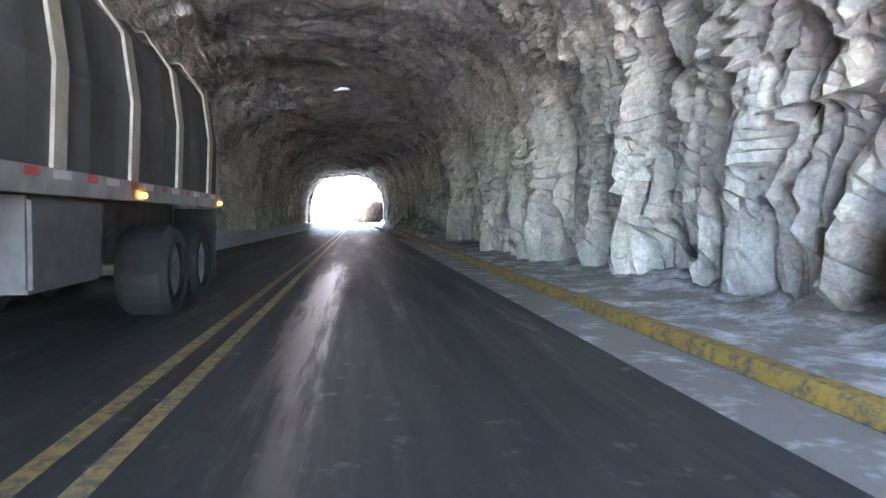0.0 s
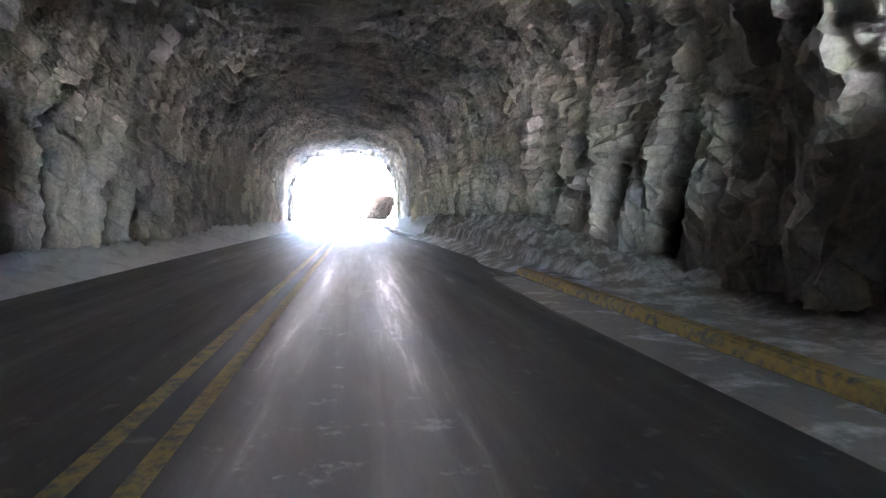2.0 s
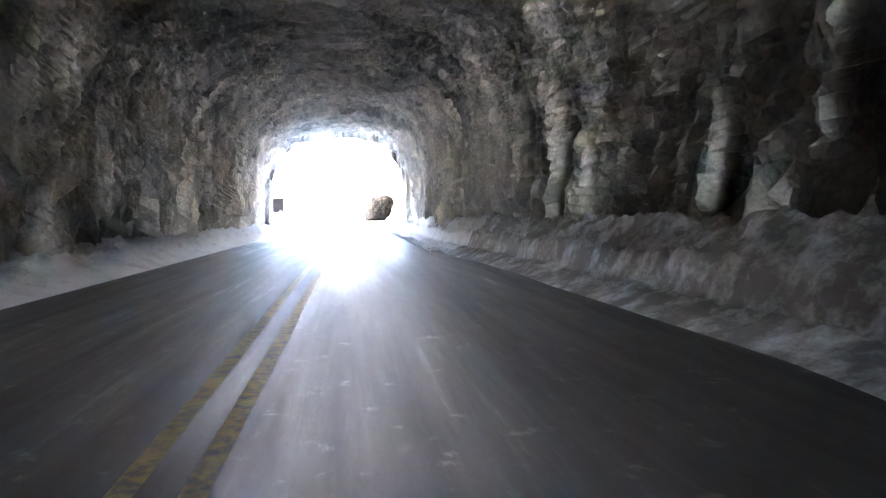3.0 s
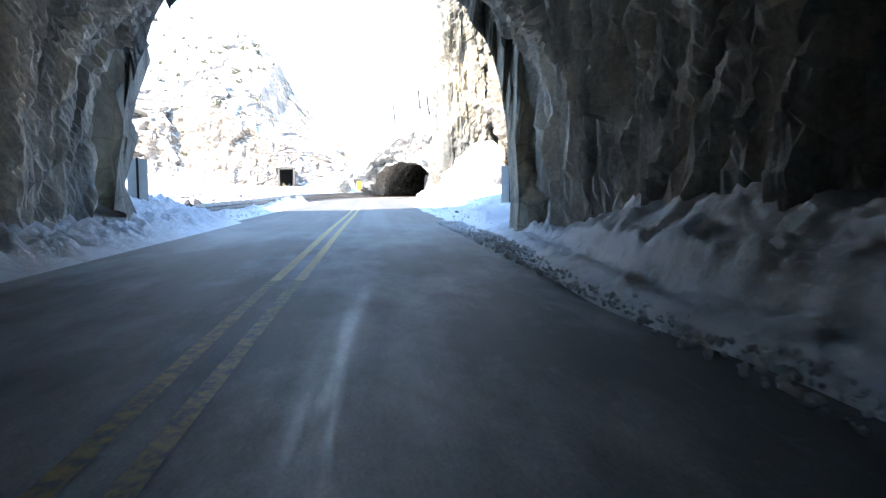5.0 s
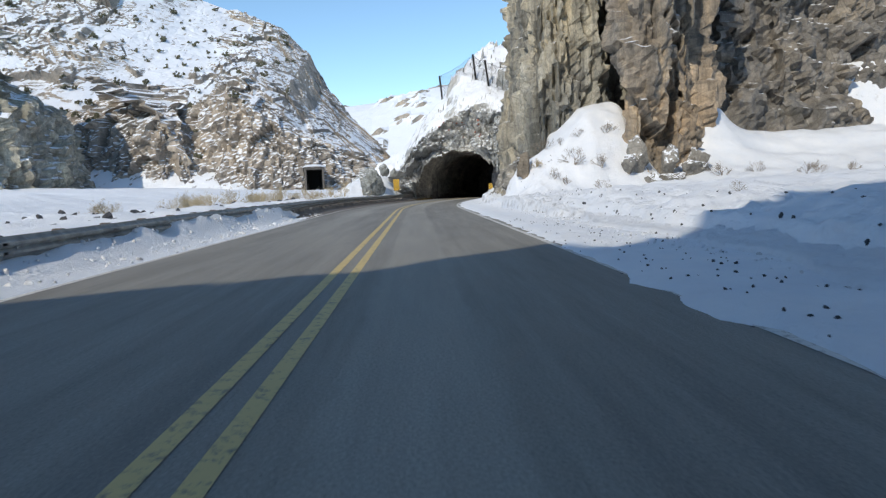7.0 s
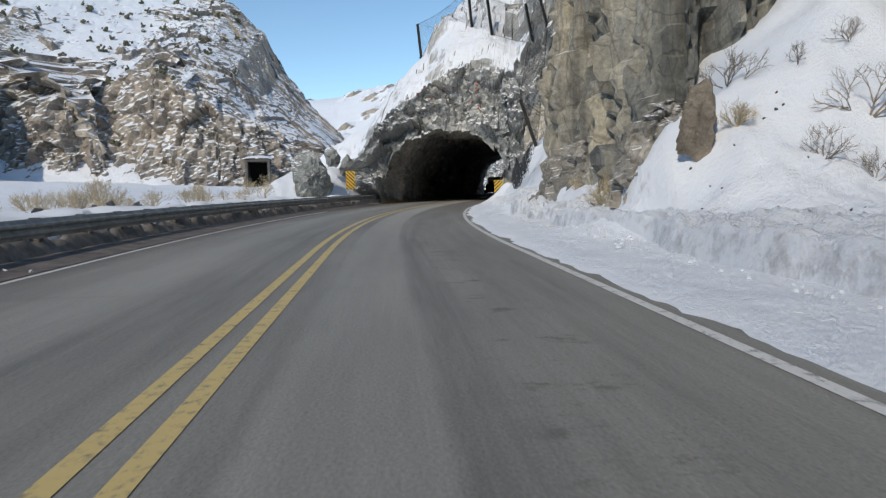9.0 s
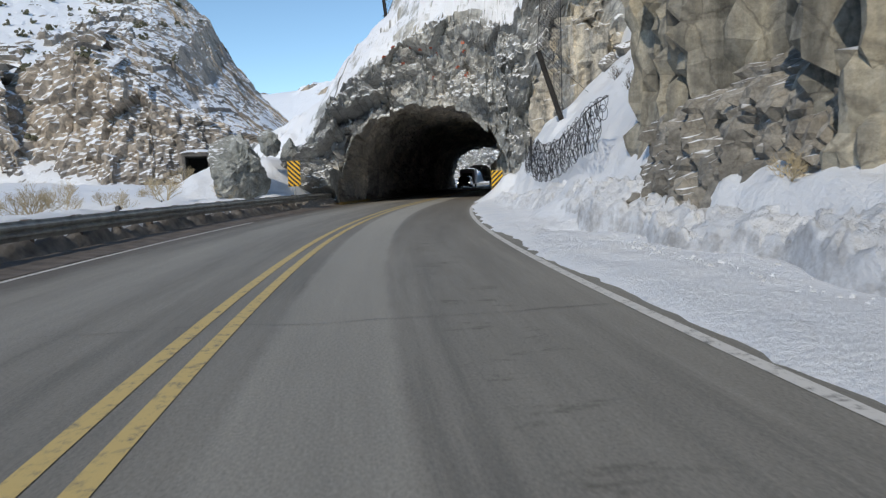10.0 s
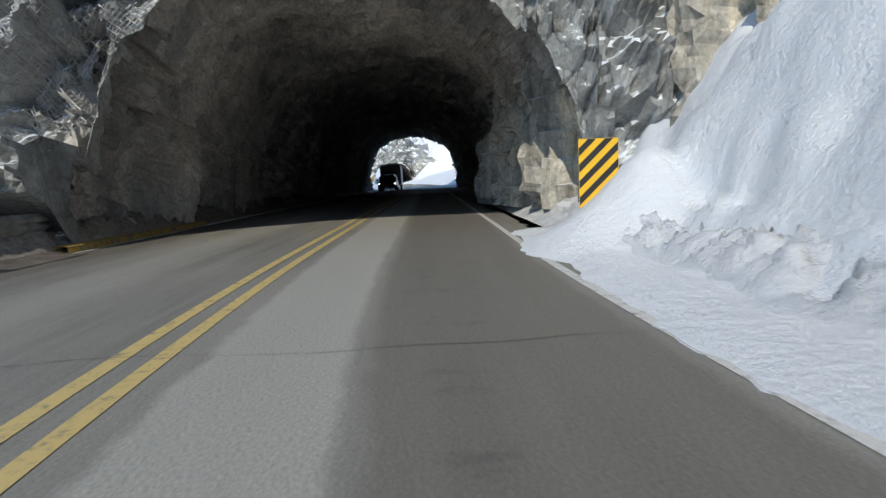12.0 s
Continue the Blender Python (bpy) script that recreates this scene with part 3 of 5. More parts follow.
KERB = paint("yellow_kerb_paint", (0.46, 0.29, 0.06), 0.41)
CONCRETE = plain("dusty_concrete", (0.42, 0.42, 0.42), 0.85, 0, 0.3, 4, 0.02)
tagged(prism("kerb", -14, 49, [(4.12, -0.05), (4.14, 0.10), (4.17, 0.13), (4.32, 0.13), (4.32, -0.05)], KERB), "yellow-painted concrete kerb in the tunnel", "kerb", kind="structure")
tagged(prism("kerb", 190, 198, [(-4.42, -0.05), (-4.44, 0.12), (-4.5, 0.14), (-4.7, 0.14), (-4.7, -0.05)], KERB), "worn yellow kerb at the tunnel mouth", "kerb", kind="structure")
bank("pavement", -10, 50, 4.33, 6.9, lambda f, s: 0.11 + 0.16 * smooth(0.3, 0.9, f), snow_material("frosted_rubble", 0.9, 0.33), "frosty rubble-strewn walkway along the tunnel wall", 6, 0.15, "pavement")
bank("ice_strip", -10, 52, 3.3, 4.12, lambda f, s: -0.012 + 0.03 * smooth(0.0, 0.35, f) * ease(s, 52, 44), snow_material("road_ice", 0.92, 0.28), "thin dirty ice along the kerb", 7, 0.25, "ice")


# ---- tunnels ----
def arch(a, half, top, power):
    """A point of the bore's outline at angle a (0: right foot, pi: left foot)."""
    c, s = np.cos(a), np.sin(a)
    return half * np.sign(c) * np.abs(c) ** (2 / power), top * np.abs(s) ** (2 / power)


def lining(name, s0, s1, mid, half, top, power, label, step=0.17, across=170, mouth=0.0, mat=ROCK_TUNNEL, pleated=0.0, crags=1.0):
    """mid, half: functions of the way along the bore; pleated: where its walls begin to hang in upright folds."""
    ss = np.linspace(s0, s1, int(round((s1 - s0) / step)) + 1)
    a = np.linspace(-0.02, math.pi + 0.02, across)
    S, A = np.meshgrid(ss, a, indexing="ij")
    s, a = S.ravel(), A.ravel()
    hw = half(s)
    q, z = arch(np.clip(a, 0, math.pi), hw, top, power)
    z = z - 0.5 * (z < 0.02)
    u = np.clip(a, 0, math.pi) * 4.8
    p = np.stack([s, u, 0 * s + 3.1], -1)
    wallness = smooth(0.8 * top, 0.45 * top, z)
    # upright flakes that lean with the bedding, parted by deep joints
    bend = fbm(p * (0.5, 0.45, 1), 3, 33)
    slant = np.stack([s + 0.34 * z * np.sign(q) + 0.45 * bend + 0.10 * vnoise(p * (1.1, 2.6, 1), 35), u + 0.5 * bend, 0 * s], -1)
    flake = 0.48 * facets(slant * (1.5, 0.26, 1), 31, 1.4, True) + 0.30 * facets(slant * (3.4, 0.75, 1), 36, 1.4, True)
    chip = 0.13 * facets(slant * (5.5, 2.0, 1), 61, 1.5, True) + 0.07 * facets(slant * (9.0, 5.0, 1), 66, 1.5, True)
    crack = 0.60 * np.exp(-joints(slant * (1.3, 0.22, 1), 39) / 0.08) + 0.28 * np.exp(-joints(slant * (3.0, 0.5, 1), 45) / 0.07)
    block = facets(p * (0.4, 0.45, 1), 41, 1.2, True)
    roll = fbm(p * (0.16, 0.3, 1), 3, 51)
    grain = 0.05 * fbm(p * (4.5, 3.5, 1), 3, 57)
    near = smooth(pleated - 3, pleated + 2, s + 1.5 * vnoise(p * (0.01, 0.8, 1), 52)) * wallness if pleated else 0
    fold = np.abs(np.sin(s * 3.4 + 1.6 * fbm(np.stack([s * 0.5, z * 0.10, 0 * s], -1), 2, 44))) * 0.24 + 0.20 * vnoise(np.stack([s * 1.3, z * 0.12, 0 * s], -1), 47) + 0.05 * vnoise(np.stack([s * 6.0, z * 0.5, 0 * s], -1), 49)
    out = crags * (flake * (0.35 + 0.65 * wallness) + chip + crack * (0.2 + 0.8 * wallness) + 0.32 * block) * (1 - 0.65 * near) + near * (fold - 0.1) + 0.3 * roll * (1 - 0.7 * near) + grain + 0.06
    out = out + mouth * smooth(s0 + 9, s0 + 2, s) * np.maximum(0.1 + 1.5 * facets(p * (0.35, 0.4, 1), 46, 1.4, True) + 0.6 * facets(p * (1.0, 1.1, 1), 48, 1.3, True), 0)
    fade = smooth(0.0, 1.0, z)
    n = np.stack([q / hw, z / top], -1)
    n /= np.linalg.norm(n, axis=1)[:, None] + 1e-9
    q = q + n[:, 0] * out
    z = z + n[:, 1] * out * fade
    pts = at(s, mid(s) + q, 0)
    pts[:, 2] = z
    ob = grid_mesh(name, pts.reshape(len(ss), across, 3), mat, True)
    tagged(ob, label, "tunnel wall", kind="structure")
    return ob


T1_MID = lambda s: 0.35 - 0.45 * smooth(55, 88, s)  # noqa: E731
T1_HALF = lambda s: 5.55 - 0.85 * smooth(55, 88, s)  # noqa: E731
lining("tunnel_wall_1", T1_IN, 40.0, T1_MID, T1_HALF, 6.6, 3.4, "rough blasted grey rock lining of a road tunnel", 0.075, 210)
lining("tunnel_wall_4", 40.0, 74.0, T1_MID, T1_HALF, 6.6, 3.4, "rough blasted grey rock lining of a road tunnel", 0.09, 200)
# the last stretch takes the paler rock in place of light from the mouth
lining("tunnel_wall_5", 74.0, T1_OUT, T1_MID, T1_HALF, 6.6, 3.4, "stained rock lining in upright folds near the tunnel mouth, coloured paler for the daylight there", 0.07, 200, mat=ROCK_MOUTH, pleated=87.0)
T2_MID, T2_HALF = (lambda s: 0.4 + 0 * s), (lambda s: 5.4 + 0 * s)  # noqa: E731
lining("tunnel_wall_2", T2_IN + 0.3, T2_IN + 16, T2_MID, T2_HALF, 6.0, 2.5, "blasted grey rock lining at the mouth of a short road tunnel", 0.09, 220, mouth=0.8)
lining("tunnel_wall_6", T2_IN + 16, T2_OUT, T2_MID, T2_HALF, 6.0, 2.5, "dark blasted rock lining of a short road tunnel", 0.26, 220)
lining("tunnel_wall_3", T3_IN + 0.3, T3_IN + 60, lambda s: 0.4 + 0 * s, lambda s: 5.3 + 0 * s, 6.0, 2.5, "dark blasted rock lining of a distant road tunnel", 1.0, 50)


def hill(name, s_face, into, mid, half, top, power, face, depth, spread, label, mat, lean=0.0, size=1.0, k=0, cols=240, rows=40, deep=70, rise=0.8):
    """A rock mass with the bore's mouth in its face. face(q): the height of the face and of the mass behind it; into: +1 along the road or -1."""
    qs = np.concatenate([np.linspace(spread[0], -half, cols // 4, endpoint=False), -half * np.cos(np.linspace(0, math.pi, cols // 2)), half + (spread[1] - half) * np.linspace(0, 1, cols // 4 + 1)[1:] ** 1.7])
    lo = np.where(np.abs(qs) < half, top * np.abs(1 - np.abs(np.clip(qs / half, -1, 1)) ** power) ** (1 / power), -0.6)
    lo = np.where(np.abs(qs) < half - 0.05, np.maximum(lo - 0.55 * size * np.abs(facets(np.stack([qs * 0.9, lo * 0.9, 0 * qs + k], -1), 77, 1.4)), -0.6), lo)
    hi, back = face(qs)
    hi = np.maximum(hi, lo + 0.2)
    back = np.maximum(back, hi)
    v = np.linspace(0, 1, rows)
    w = (np.linspace(0, 1, deep) ** 1.6)[1:]
    Zf = lo[None] + (hi - lo)[None] * v[:, None]
    Wf = lean * v[:, None] * (hi - lo)[None]
    Wt = Wf[-1][None] + depth * w[:, None]
    climb = np.minimum(rise * depth * w[:, None] / np.maximum(back - hi, 0.1)[None], 40)
    Zt = hi[None] + (back - hi)[None] * (1 - np.exp(-climb))
    Z, W = np.concatenate([Zf, Zt]), np.concatenate([Wf, Wt])
    Q = np.broadcast_to(qs[None], Z.shape)
    pts = at(s_face + into * W.ravel(), mid + Q.ravel(), 0)
    pts[:, 2] = Z.ravel()
    facew = np.concatenate([np.ones(rows), np.linspace(1, 0.05, 6), np.full(deep - 7, 0.05)])[:, None] * np.ones_like(Z)
    rim = smooth(0, 0.8, np.concatenate([Zf - lo[None], np.ones_like(Zt)]))
    x, y, th = line(np.array([float(s_face)]))
    out = np.array([-math.sin(th[0]) * into, -math.cos(th[0]) * into, 0.35])
    disp = (1.9 * facets(pts * 0.33 / size, 71 + k, 1.2) + 1.1 * facets(pts * 0.8 / size, 81 + k, 1.2) + 0.45 * facets(pts * 1.9 / size, 86 + k, 1.2) + 0.16 * facets(pts * 4.2 / size, 88 + k, 1.2) + 0.16 * fbm(pts * 2.5, 3, 91 + k) + 0.9 * fbm(pts * 0.12, 2, 95 + k)) * size
    amount = (disp + 0.3).reshape(Z.shape) * (0.2 + 0.8 * rim) * facew
    pts = pts + out * amount.ravel()[:, None]
    pts[:, 2] += (1 - facew).ravel() * (0.7 * fbm(pts * 0.25, 4, 99 + k) + smooth(-0.25, 0.25, fbm(pts * 0.11, 3, 93 + k)) * (1.6 * facets(pts * (0.28, 0.28, 0.1), 96 + k, 1.2) + 0.7 * facets(pts * 0.8, 97 + k, 1.2)))
    ob = grid_mesh(name, pts.reshape(*Z.shape, 3), mat, True)
    ob.data.materials.append(ROCK_CAP)
    top_from = (rows - 1) * (Z.shape[1] - 1)
    ob.data.polygons.foreach_set("material_index", (np.arange(len(ob.data.polygons)) >= top_from).astype(np.int32))
    tagged(ob, label, "rock hill", kind="structure")
    return ob


def face_1(q):
    return np.maximum(21.0 + 0.75 * (np.clip(q, -40, 20) + 15), 9 + 0 * q), np.maximum(37 + 0.9 * np.clip(q, -35, 60), 10)


def face_2(q):
    hi = np.interp(q, [-16, -11, -8, -5.5, -3, 0, 3.5, 5.5, 8, 12, 30], [0.0, 1.0, 2.6, 5.0, 7.8, 9.6, 9.8, 9.4, 13, 22, 45])
    back = np.interp(q, [-16, -12, -8, -5, -1, 3, 8, 30], [0.4, 4.0, 9.0, 14, 21, 26, 34, 70])
    return hi, back


def face_3(q):
    return np.clip(11 - 0.35 * np.abs(q) + 1.5 * np.sin(q * 0.4), 1, 20), np.clip(26 + 0.8 * q, 5, 70)


hill("hill_1", T1_OUT + 0.5, -1, -0.1, 4.45, 6.4, 3.4, face_1, 92, (-45, 60), "steep grey rock hill pierced by the road tunnel", ROCK_CLIFF, 0.15, 1.0, 0)
hill("hill_2", T2_IN, 1, 0.4, 5.1, 5.7, 2.5, face_2, 70, (-16, 34), "snow-covered rock spur pierced by the road tunnel", ROCK_PORTAL, -0.10, 1.0, 3, 440, 84, 90, 1.0)
hill("hill_3", T3_IN, 1, 0.4, 5.0, 5.8, 2.5, face_3, 80, (-30, 60), "distant snow-streaked rock face with a tunnel mouth", ROCK_PORTAL, 0.2, 1.3, 6, 140, 24, 30)


# ---- cliffs and mountains ----
ROCK_FOOT = rock("foot_rock", [(0.22, 0.21, 0.19), (0.32, 0.30, 0.265), (0.42, 0.37, 0.30)], 0.6, snow=0.84, streak=0.4)


def cliff(name, plan, z0, z1, label, mat, size=1.0, k=0, lean=0.06, back=20.0, step=0.3, up=0.35, ledge=0.0, tall=1.0, ribs=0.0, inset=0.0, crest=None):
    """A broken wall of rock along a line of the plan, seen from its right-hand side as one walks along it."""
    plan = np.array(plan, float)
    seg = np.r_[0, np.cumsum(np.hypot(*np.diff(plan, axis=0).T))]
    u = np.arange(0, seg[-1], step)
    base = np.stack([np.interp(u, seg, plan[:, n]) for n in (0, 1)], 1)
    for _ in range(3):
        base[1:-1] = (base[:-2] + 2 * base[1:-1] + base[2:]) / 4
    t = np.gradient(base, axis=0)
    t /= np.linalg.norm(t, axis=1)[:, None]
    n2 = np.stack([t[:, 1], -t[:, 0]], 1)
    rise = np.arange(z0, z1, up)
    over = np.linspace(0, 1, max(16, int(back / (1.8 * up))))[1:]
    zs = np.concatenate([rise, z1 + 0.6 * back * over])
    off = np.concatenate([-lean * (rise - z0), -lean * (z1 - z0) - over * back])
    rel = np.ones(len(u)) if crest is None else np.interp(u, seg, crest)
    P = np.zeros((len(zs), len(u), 3))
    P[:, :, :2] = base[None] + n2[None] * off[:, None, None] * rel[None, :, None]
    P[:, :, 2] = z0 + (zs[:, None] - z0) * rel[None]
    p = P.reshape(-1, 3)
    w = p * (1, 1, 1 / tall) + 0.16 * size * np.stack([vnoise(p * 0.4, 61), vnoise(p * 0.4, 62), vnoise(p * 0.4, 63)], -1)
    disp = 2.6 * facets(w * (0.17, 0.17, 0.10) / size, 11 + k, 0.9) + 1.7 * facets(w * (0.42, 0.42, 0.26) / size, 21 + k, 0.9) + 0.6 * facets(w * (1.0, 1.0, 0.7) / size, 24 + k, 1.0) + 0.16 * facets(w * 2.3 / size, 26 + k, 1.2)
    # open joints between the blocks
    ub = np.broadcast_to(u[None], P.shape[:2]).ravel()
    uz = np.stack([ub + 0.5 * size * vnoise(p * 0.5 / size, 64), p[:, 2] / tall + 0.5 * size * vnoise(p * 0.5 / size, 65), 0 * ub], -1)
    disp = disp - 0.75 * np.exp(-joints(uz * (0.34, 0.28, 1) / size, 67 + k) / 0.05) - 0.40 * np.exp(-joints(uz * (0.85, 0.70, 1) / size, 68 + k) / 0.07)
    disp = disp * size - inset
    if ribs:
        disp = disp + ribs * (1.1 * facets(w * (0.75, 0.75, 0.10), 28 + k, 1.5) + 0.5 * facets(w * (1.9, 1.9, 0.3), 29 + k, 1.4))
    if ledge:
        level = p[:, 2] / 3.4 + 0.9 * vnoise(p * 0.09, 5)
        disp = disp - ledge * 0.5 * np.floor(level) - ledge * 0.35 * smooth(0.75, 1.0, level % 1.0)
    N = np.broadcast_to(np.stack([n2[:, 0], n2[:, 1], 0 * u + 0.15], -1)[None], P.shape).reshape(-1, 3)
    p = p + N * disp[:, None]
    ob = grid_mesh(name, p.reshape(P.shape), mat, True)
    tagged(ob, label, "cliff", kind="structure")
    return ob


cliff("cliff_nose", [(24, 184), (15, 177), (11, 172), (8.6, 168.3), (7.0, 166.0), (6.5, 164.8), (6.95, 162.5), (7.2, 159.5), (7.15, 157.6), (6.85, 156.0), (6.75, 154.4), (7.5, 153.3), (9.6, 153.0), (12.0, 154.2), (14.5, 158.0), (18, 164)], 0.2, 40, "grey-brown rock cliff with upright cracks above the snow bank", ROCK_CLIFF, 0.5, 1, 0.05, tall=1.8, ribs=0.55, step=0.2, up=0.26, inset=0.12)
cliff("cliff_cut", [(10.9, 199), (10.6, 193), (10.5, 188.5), (10.4, 185.6), (11.2, 183.8), (13.5, 183.0), (18, 184)], 0.2, 8.6, "pale grey streaked rock side of the tunnel cutting", ROCK_CUT, 0.30, 12, 0.10, 14, 0.2, 0.2, tall=2.0, ribs=0.45)
cliff("cliff_pillar", [(19.5, 166), (16.8, 158), (13.4, 152.4), (12.3, 150.3), (12.9, 149.3), (17.2, 149.8), (18.6, 152.5), (20.5, 160)], 0.2, 34, "rust-brown rock pillar with vertical cracks", ROCK_RUST, 0.7, 2, 0.02, tall=1.7, ribs=0.35, step=0.22, up=0.25)
cliff("cliff_wall", [(18.5, 165), (20.2, 158.8), (27, 157), (37, 158), (60, 165), (110, 178)], 1.0, 34, "layered grey-brown rock wall with snow ledges", ROCK_LEDGE, 0.8, 3, 0.03, 25, 0.3, 0.26, 2.2)


def mountain(name, x0, x1, y0, y1, shape, label, mat, nx, ny, rough, k=0, size=1.0, ridge=0.0):
    X, Y = np.meshgrid(np.linspace(x0, x1, nx), np.linspace(y0, y1, ny))
    x, y = X.ravel(), Y.ravel()
    z = shape(x, y)
    p = np.stack([x, y * 0.8, z], -1)
    w = p + 4 * np.stack([vnoise(p * 0.06, 61), vnoise(p * 0.06, 62), vnoise(p * 0.06, 63)], -1)
    blotch = fbm(w * 0.035 / size, 5, 151 + k)
    mask = smooth(0.30, 0.40, blotch)
    if ridge:
        spur = smooth(-6, 6, x + 42 + 0.42 * (z - 3) + 14 * blotch)
        crag = np.exp(-(((x + 101) / 13) ** 2 + ((z - 46) / 17) ** 2) ** 2)
        mask = np.maximum(mask * 0.8, np.maximum(0.6 * spur, crag) * smooth(-0.34, -0.14, fbm(w * (0.06, 0.06, 0.045), 4, 171)))
    mask = mask * smooth(-1, 6, z) * (1 - ridge * np.exp(-((x + 24.5) ** 2 + (y - 272) ** 2) / 90))
    # outcrops stand proud of the snow slope, broken into blocks
    d = 5 * facets(w * (0.05, 0.05, 0.03) / size, 111 + k, 0.5) + 4.5 * facets(w * (0.11, 0.11, 0.06) / size, 121 + k, 0.6) + 2.4 * facets(w * (0.27, 0.27, 0.15) / size, 131 + k, 0.8) + 0.8 * facets(w * (0.6, 0.6, 0.4) / size, 136 + k, 1.1)
    d = mask * (2.0 * size + rough * d) + 0.5 * fbm(p * 0.12, 3, 141 + k) + 0.25 * facets(w * 0.5, 146 + k, 1.2)
    pts = np.stack([x, y - 0.6 * d, z + 0.45 * d], -1)
    ob = grid_mesh(name, pts.reshape(ny, nx, 3), mat, True)
    tagged(ob, label, "mountain", kind="structure")
    return ob


def left_shape(x, y):
    ridge = np.interp(x, [-400, -153, -110, -80, -66, -50, -40, -34, -26.5, -17.6, -5], [215, 128, 100, 78, 72, 66, 56, 42, 33, 23, 8])
    t = np.clip((y - 262) / (390 - 262), 0, 1)
    foot = -3.0
    return foot + (ridge - foot) * np.where(y < 390, t**0.85, 1 - 0.35 * np.clip((y - 390) / 200, 0, 1))


mountain("mountain_left", -235, 0, 248, 460, left_shape, "steep canyon mountainside with brown rock bands and snow", ROCK_FAR, 640, 400, 1.0, 0, 1.0, 1.0)


def back_shape(x, y):
    r = 92 + 16 * np.sin(x * 0.013 + 1.0) + 0.10 * np.abs(x + 40)
    return r * smooth(600, 900, y)


mountain("mountain_back", -420, 420, 590, 1000, back_shape, "distant snowy mountain closing the canyon", ROCK_FAR, 200, 90, 1.2, 4, 1.6)


def right_shape(x, y):
    s, d = road_coords(x, y)
    return np.clip((d - 15) * 0.95, -3, 120) * smooth(235, 275, y)


mountain("mountain_right", 5, 260, 225, 560, right_shape, "snow-streaked canyon slope beyond the tunnel spur", ROCK_FAR, 170, 200, 0.6, 7)
cliff("outcrop_nose", [(7.3, 164.6), (6.35, 164.0), (6.0, 163.0), (5.92, 161.4), (6.0, 159.6), (6.3, 158.2), (6.9, 157.2), (8.0, 157.2)], 0.2, 2.35, "grey-brown snow-dusted rock shelf at the cliff foot", ROCK_FOOT, 0.2, 14, 0.3, 1.6, 0.09, 0.09)
cliff("outcrop_bank", [(6.9, 154.0), (5.9, 153.1), (5.35, 152.2), (5.3, 151.6), (5.7, 151.0), (6.3, 150.7), (7.2, 150.9)], 0.6, 2.5, "grey-brown rocks jutting from the snow bank", ROCK_FOOT, 0.16, 15, 0.25, 0.9, 0.07, 0.07)
cliff("outcrop_left", [(-140, 242), (-105, 228), (-84, 227), (-74, 229), (-70.5, 233), (-69, 262)], -1, 20, "grey rock buttress across the river", ROCK_BUTTRESS, 1.5, 8, 0.22, 30, 0.6, 0.5)
cliff("outcrop_spur", [(-88, 298), (-72, 283), (-59, 273), (-47, 268.5), (-38, 267.5), (-30, 268.5), (-21, 272), (-10, 280), (4, 292)], -1, 22, "steep brown rock spur above the railway tunnel", ROCK_FAR, 1.1, 17, 0.5, 9, 0.5, 0.45, tall=1.4, crest=[0.6, 0.9, 1.15, 1.2, 1.0, 0.8, 0.6, 0.4, 0.15])
cliff("outcrop_far", [(-108, 288), (-78, 271), (-58, 268.5), (-51, 272), (-48, 300)], -1, 19, "brown rock buttress across the river", ROCK_FAR, 1.3, 9, 0.35, 20, 0.5, 0.45)


# ---- wear on the road ----
DAMP = plain("tarred_crack", (0.085, 0.08, 0.075), 0.6, 0, 0.35, 3.0, 0.01)
for n, s in enumerate((121.0, 133.5, 144.5, 155.8, 168.0, 174.5, 181.6)):
    dd = np.linspace(-4.2, 4.2, 60)
    q = np.stack([dd * 0.9, 0 * dd, 0 * dd + n * 5.0], -1)
    run = s + 0.10 * fbm(q, 4, 5)
    half = 0.002 + 0.005 * np.abs(vnoise(q * 3, 8))
    pts = np.stack([np.stack([at(a + h, d, 0.006) for a, d, h in zip(run, dd, half)]), np.stack([at(a - h, d, 0.006) for a, d, h in zip(run, dd, half)])], 1)
    tagged(grid_mesh("road_crack", pts, DAMP), "dark crack across the asphalt", "road crack", kind="structure")


# ---- things: helpers ----
def part(name, bm, mat, parent=None, label=""):
    """Links a bmesh as one mesh object, under a thing or a part."""
    me = bpy.data.meshes.new(name)
    bm.to_mesh(me)
    bm.free()
    me.materials.append(mat)
    ob = new(name, me)
    if parent is not None:
        ob.parent = parent
    if label:
        ob["label"] = label
    return ob


def thing(name, m, label, category, group=""):
    ob = new(name)
    ob.matrix_world = m
    return tagged(ob, label, category, group)


def box(x0, x1, y0, y1, z0, z1, bevel=0.0, bm=None):
    bm = bm or bmesh.new()
    r = bmesh.ops.create_cube(bm, size=1.0, matrix=Matrix.LocRotScale(((x0 + x1) / 2, (y0 + y1) / 2, (z0 + z1) / 2), None, (abs(x1 - x0), abs(y1 - y0), abs(z1 - z0))))
    if bevel:
        es = list({e for v in r["verts"] for e in v.link_edges})
        bmesh.ops.bevel(bm, geom=es, offset=bevel, segments=2, affect="EDGES")
    return bm


def rod(a, b, r0, r1=None, n=8, bm=None):
    bm = bm or bmesh.new()
    a, b = Vector(a), Vector(b)
    q = (b - a).to_track_quat("Z", "Y").to_matrix().to_4x4()
    bmesh.ops.create_cone(bm, cap_ends=True, segments=n, radius1=r0, radius2=r0 if r1 is None else r1, depth=(b - a).length, matrix=Matrix.Translation((a + b) / 2) @ q)
    return bm


